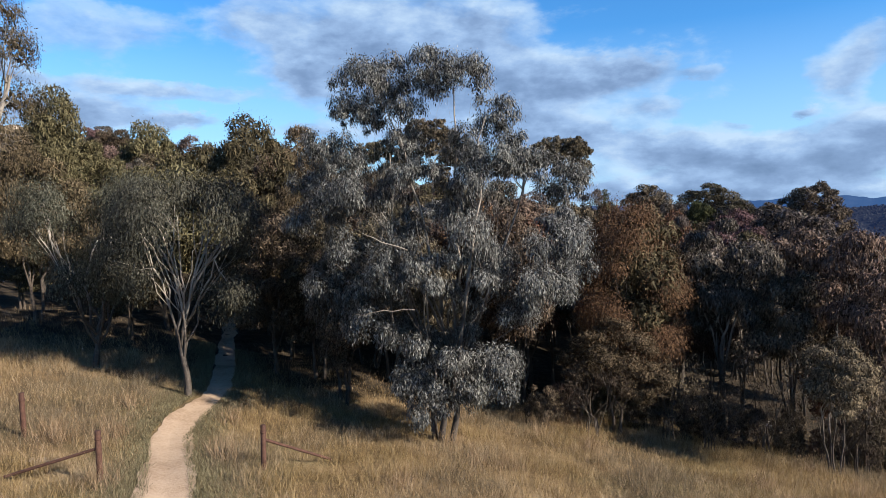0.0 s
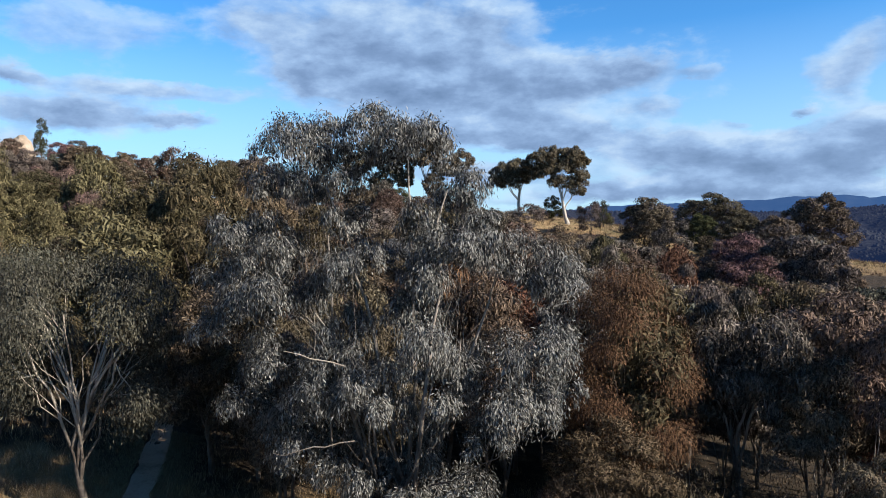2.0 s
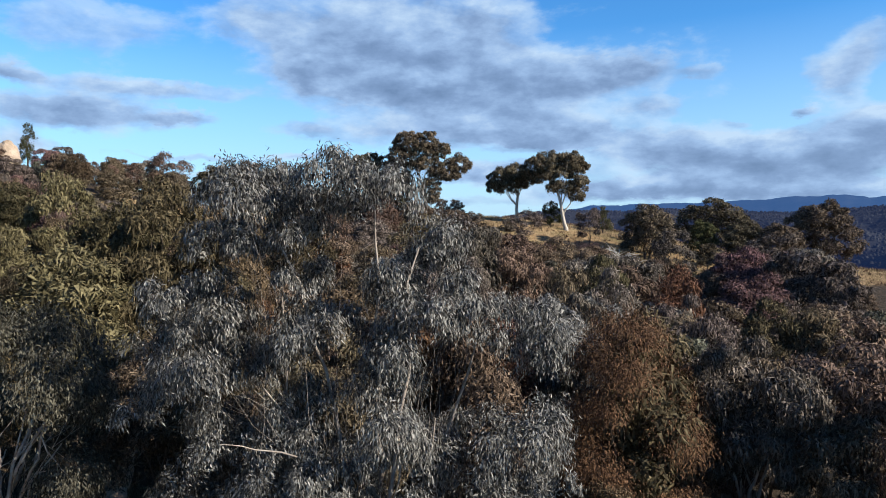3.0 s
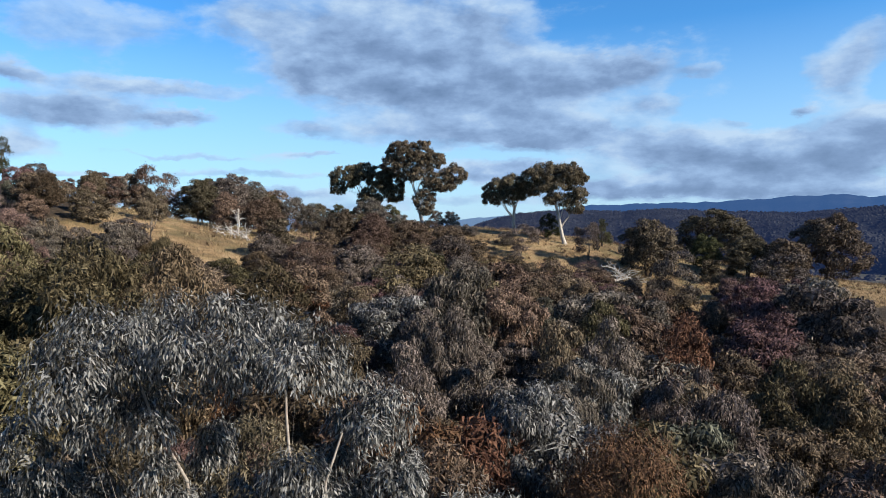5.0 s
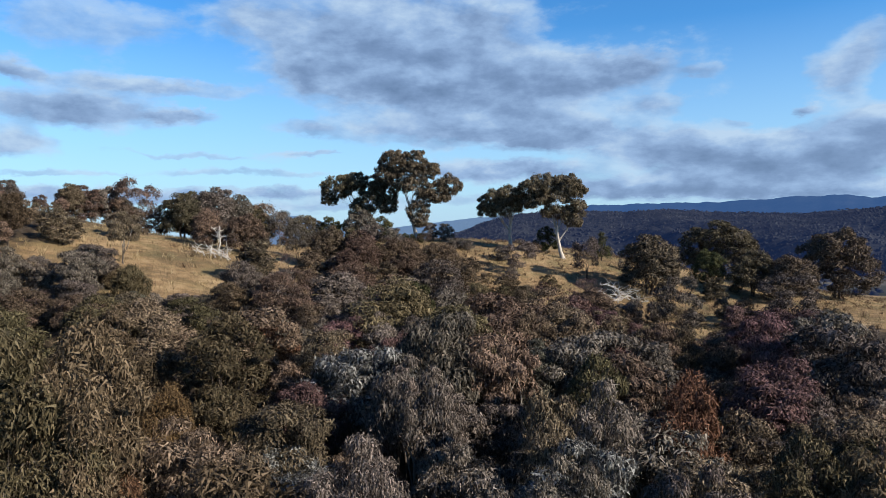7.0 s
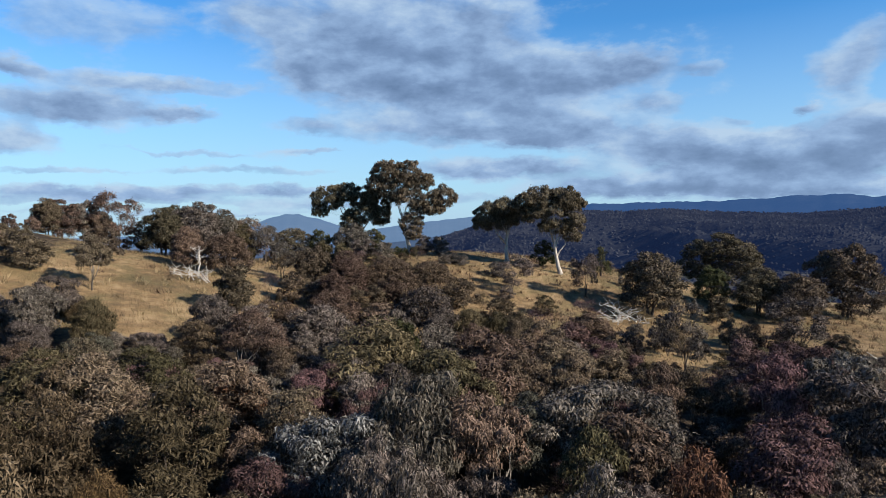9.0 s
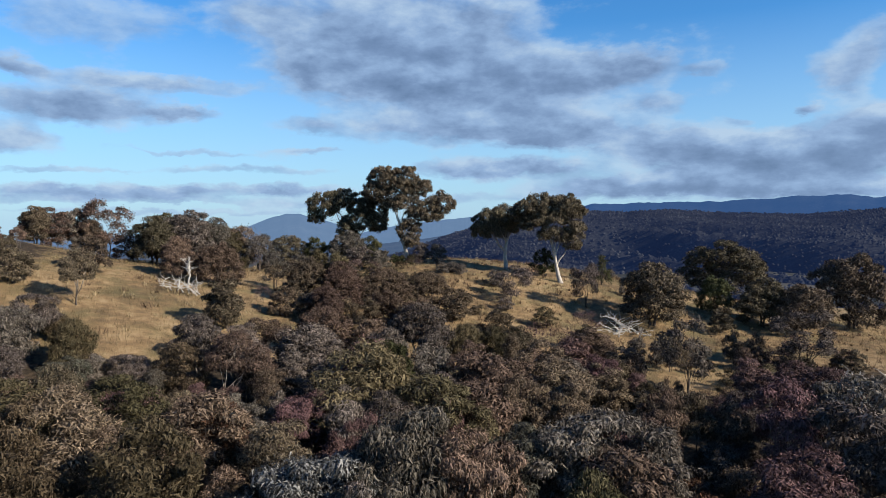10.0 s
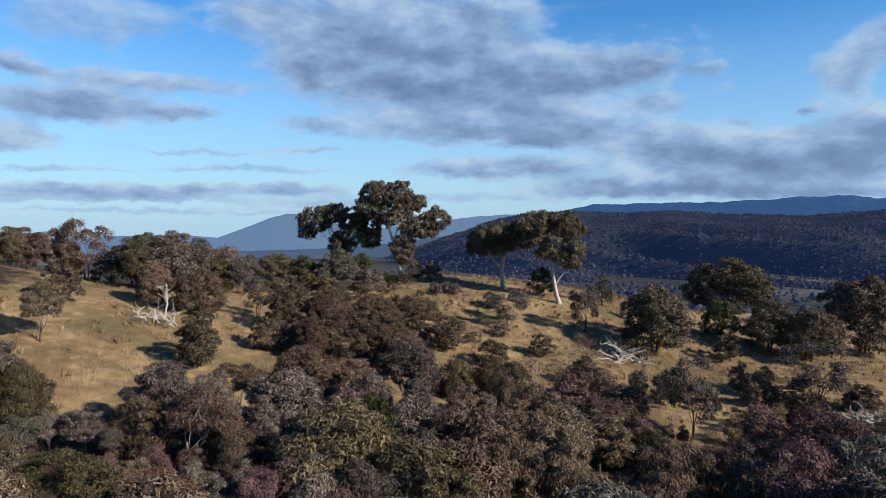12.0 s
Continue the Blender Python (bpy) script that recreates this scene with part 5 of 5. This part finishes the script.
def boulder(x, y, size, seed, label, stretch=(1, 1, 1), lift=0.25, group=""):
    bm = bmesh.new()
    bmesh.ops.create_icosphere(bm, subdivisions=4, radius=1.0)
    for vert in bm.verts:
        n = noise.fractal(vert.co * 1.3 + Vector((seed * 3.1, 0, 0)), 1.0, 2.0, 4)
        k = 1 + 0.2 * n
        vert.co = Vector((vert.co.x * stretch[0], vert.co.y * stretch[1], vert.co.z * stretch[2])) * k * size
    me = bpy.data.meshes.new("boulder")
    bm.to_mesh(me)
    bm.free()
    me.materials.append(STONE)
    ob = new("boulder", me)
    ob.matrix_basis = pose(x, y, float(land(x, y)) + lift * size * stretch[2], 0, 0, seed * 50)
    return tagged(ob, label, "rock", group)


for i, (dx_, dy_, s, st) in enumerate(((0, 0, 4.0, (0.8, 0.7, 1.3)), (-6, 3, 4.5, (1, 0.8, 0.8)), (3.5, -4, 2.6, (1.1, 1, 0.6)), (-3, -6, 3.2, (1.2, 1, 0.6)), (-9, -5, 3.5, (1.1, 1, 0.7)), (1, -9, 2.0, (1.2, 1, 0.6)))):
    boulder(-69.0 + 0.5 * dx_, 116 + 0.5 * dy_, s * 0.52, i + 1, "weathered granite boulder on the hilltop", st, 0.3, "hilltop boulders")
for i, (x, y, s) in enumerate(((-10.6, 17.7, 0.16), (-10.3, 17.9, 0.11), (-10.9, 17.8, 0.09))):
    boulder(x, y, s, i + 11, "small pale stone in dry grass", (1.3, 1, 0.6), 0.6, "stones by the fence")

# ---- dry grass ----
STRAW = foliage("straw_blades", (0.095, 0.068, 0.034), (0.225, 0.168, 0.092), (0.40, 0.318, 0.195), 0.6, 0.1, 0.3, 0.0)


SEDGE = foliage("grey_green_blades", (0.060, 0.051, 0.029), (0.140, 0.118, 0.070), (0.25, 0.215, 0.135), 0.6, 0.1, 0.3, 0.0)


TAWNY = foliage("tawny_blades", (0.085, 0.052, 0.024), (0.200, 0.130, 0.064), (0.34, 0.240, 0.135), 0.6, 0.1, 0.3, 0.0)


HILL_STRAW = foliage("hill_straw_blades", (0.055, 0.042, 0.022), (0.130, 0.098, 0.054), (0.235, 0.184, 0.108), 0.6, 0.1, 0.25, 0.0)


RUSSET = foliage("russet_blades", (0.030, 0.020, 0.012), (0.065, 0.042, 0.025), (0.12, 0.082, 0.048), 0.6, 0.1, 0.2, 0.0)


def grass(name, label, x, y, high, wide, lean, seed, mat=STRAW):
    rng = np.random.default_rng(seed)
    n = len(x)
    z = land(x, y) - 0.03
    base = np.stack([x, y, z], -1)
    a = rng.uniform(0, 2 * np.pi, n)
    side = np.stack([np.cos(a), np.sin(a), np.zeros(n)], -1) * wide[:, None] / 2
    d = rng.normal(0, lean, (n, 3))
    d[:, 2] = 1
    tip = base + d * high[:, None]
    v = np.stack([base + side, base - side, tip], 1).reshape(-1, 3)
    tagged(new(name, mesh_of(name, v, np.arange(n)[:, None] * 3 + np.arange(3), mat)), label, "grass", kind="stuff")


def sow():
    rng = np.random.default_rng(9)
    n = 420000
    y = 6 + 31 * rng.random(n) ** 0.85
    x = rng.uniform(-0.72, 0.75, n) * np.maximum(y, 16 + 6 * rng.random(n))
    clump = np.array([noise.noise((float(a) * 0.9, float(b) * 0.9, 0.0)) for a, b in zip(x, y)])
    keep = (np.abs(x - path_x(y)) > 0.62 + 0.25 * rng.random(n)) & (rng.random(n) > woods(x, y) * 0.93) & (rng.random(n) < 0.55 + 0.6 * clump + 0.0 * y)
    x, y, clump = x[keep], y[keep], clump[keep]
    x, y, clump = x[:175000], y[:175000], clump[:175000]
    near_track = np.clip((np.abs(x - path_x(y)) - 0.6) / 1.2, 0.25, 1)
    high = (0.16 + 0.30 * rng.random(len(x)) + 0.3 * np.clip(clump, 0, 1)) * near_track
    patch = np.array([noise.noise((float(a) * 0.22, float(b) * 0.3, 7.0)) for a, b in zip(x, y)]) + rng.normal(0, 0.12, len(x)) - 0.012 * np.clip(x + 6, -12, 12)
    wide_ = 0.007 + 0.010 * rng.random(len(x))
    for name, label, mat, lot in (("dry_grass", "tall dry straw-coloured grass of the meadow", STRAW, np.abs(patch) <= 0.12), ("grey_grass", "grey-green weathered grass in patches of the meadow", SEDGE, patch > 0.12),
                                  ("tawny_grass", "tawny seeding grass in patches of the meadow", TAWNY, patch < -0.12)):
        grass(name, label, x[lot], y[lot], high[lot], wide_[lot], 0.42, 1, mat)
    n = 60000
    y = 9 + 26 * rng.random(n)
    off = 0.5 + np.abs(rng.normal(0, 0.8, n))
    x = path_x(y) + np.where(rng.random(n) < 0.5, -1, 1) * off
    grass("short_grass", "short grey-green grass along the track's edges", x, y, 0.05 + 0.13 * rng.random(n), 0.008 + 0.012 * rng.random(n), 0.5, 3, SEDGE)
    n = 9000
    tx, ty = rng.uniform(-24, 26, 90), rng.uniform(11, 30, 90)
    k = rng.integers(0, 90, n)
    x, y = tx[k] + rng.normal(0, 0.28, n), ty[k] + rng.normal(0, 0.28, n)
    keep = np.abs(x - path_x(y)) > 0.9
    grass("grass_tussocks", "taller pale tussocks standing in the meadow", x[keep], y[keep], 0.4 + 0.5 * rng.random(int(keep.sum())), np.full(int(keep.sum()), 0.014), 0.35, 4)
    n = 260000
    x = rng.uniform(-85, 110, n)
    y = rng.uniform(76, 185, n)
    clump = np.sin(x * 0.9 + 2 * np.sin(y * 0.31)) * np.sin(y * 0.8 + 2 * np.sin(x * 0.27))
    keep = (woods(x, y) < 0.6) & (rng.random(n) < 0.5 + 0.45 * clump)
    x, y = x[keep][:80000], y[keep][:80000]
    grass("hill_grass", "dry grass over the ridge and slopes", x, y, 0.25 + 0.4 * rng.random(len(x)), 0.025 + 0.04 * rng.random(len(x)), 0.5, 2, HILL_STRAW)
    # tussocks
    n, m = 4600, 13
    tx, ty = rng.uniform(-75, 100, n), rng.uniform(84, 172, n)
    patchy = np.array([noise.noise((float(a) * 0.12, float(b) * 0.12, 3.0)) for a, b in zip(tx, ty)])
    keep = (woods(tx, ty) < 0.55) & (rng.random(n) < 0.45 + 0.3 * (tx > 5) + 1.2 * patchy)
    tx, ty = tx[keep], ty[keep]
    size = rng.uniform(0.5, 1.1, len(tx))
    k = np.repeat(np.arange(len(tx)), m)
    x, y = tx[k] + rng.normal(0, 0.22, len(k)) * size[k], ty[k] + rng.normal(0, 0.22, len(k)) * size[k]
    high = size[k] * rng.uniform(0.5, 1.0, len(k))
    pale = np.repeat(rng.random(len(tx)) < np.where(tx < -4, 0.8, 0.3), m)
    grass("hill_tussocks", "pale straw tussocks standing on the ridge", x[pale], y[pale], high[pale], np.full(int(pale.sum()), 0.075), 0.4, 6)
    grass("brown_tussocks", "brownish tussocks standing on the ridge", x[~pale], y[~pale], high[~pale], np.full(int((~pale).sum()), 0.085), 0.45, 7, RUSSET)


sow()
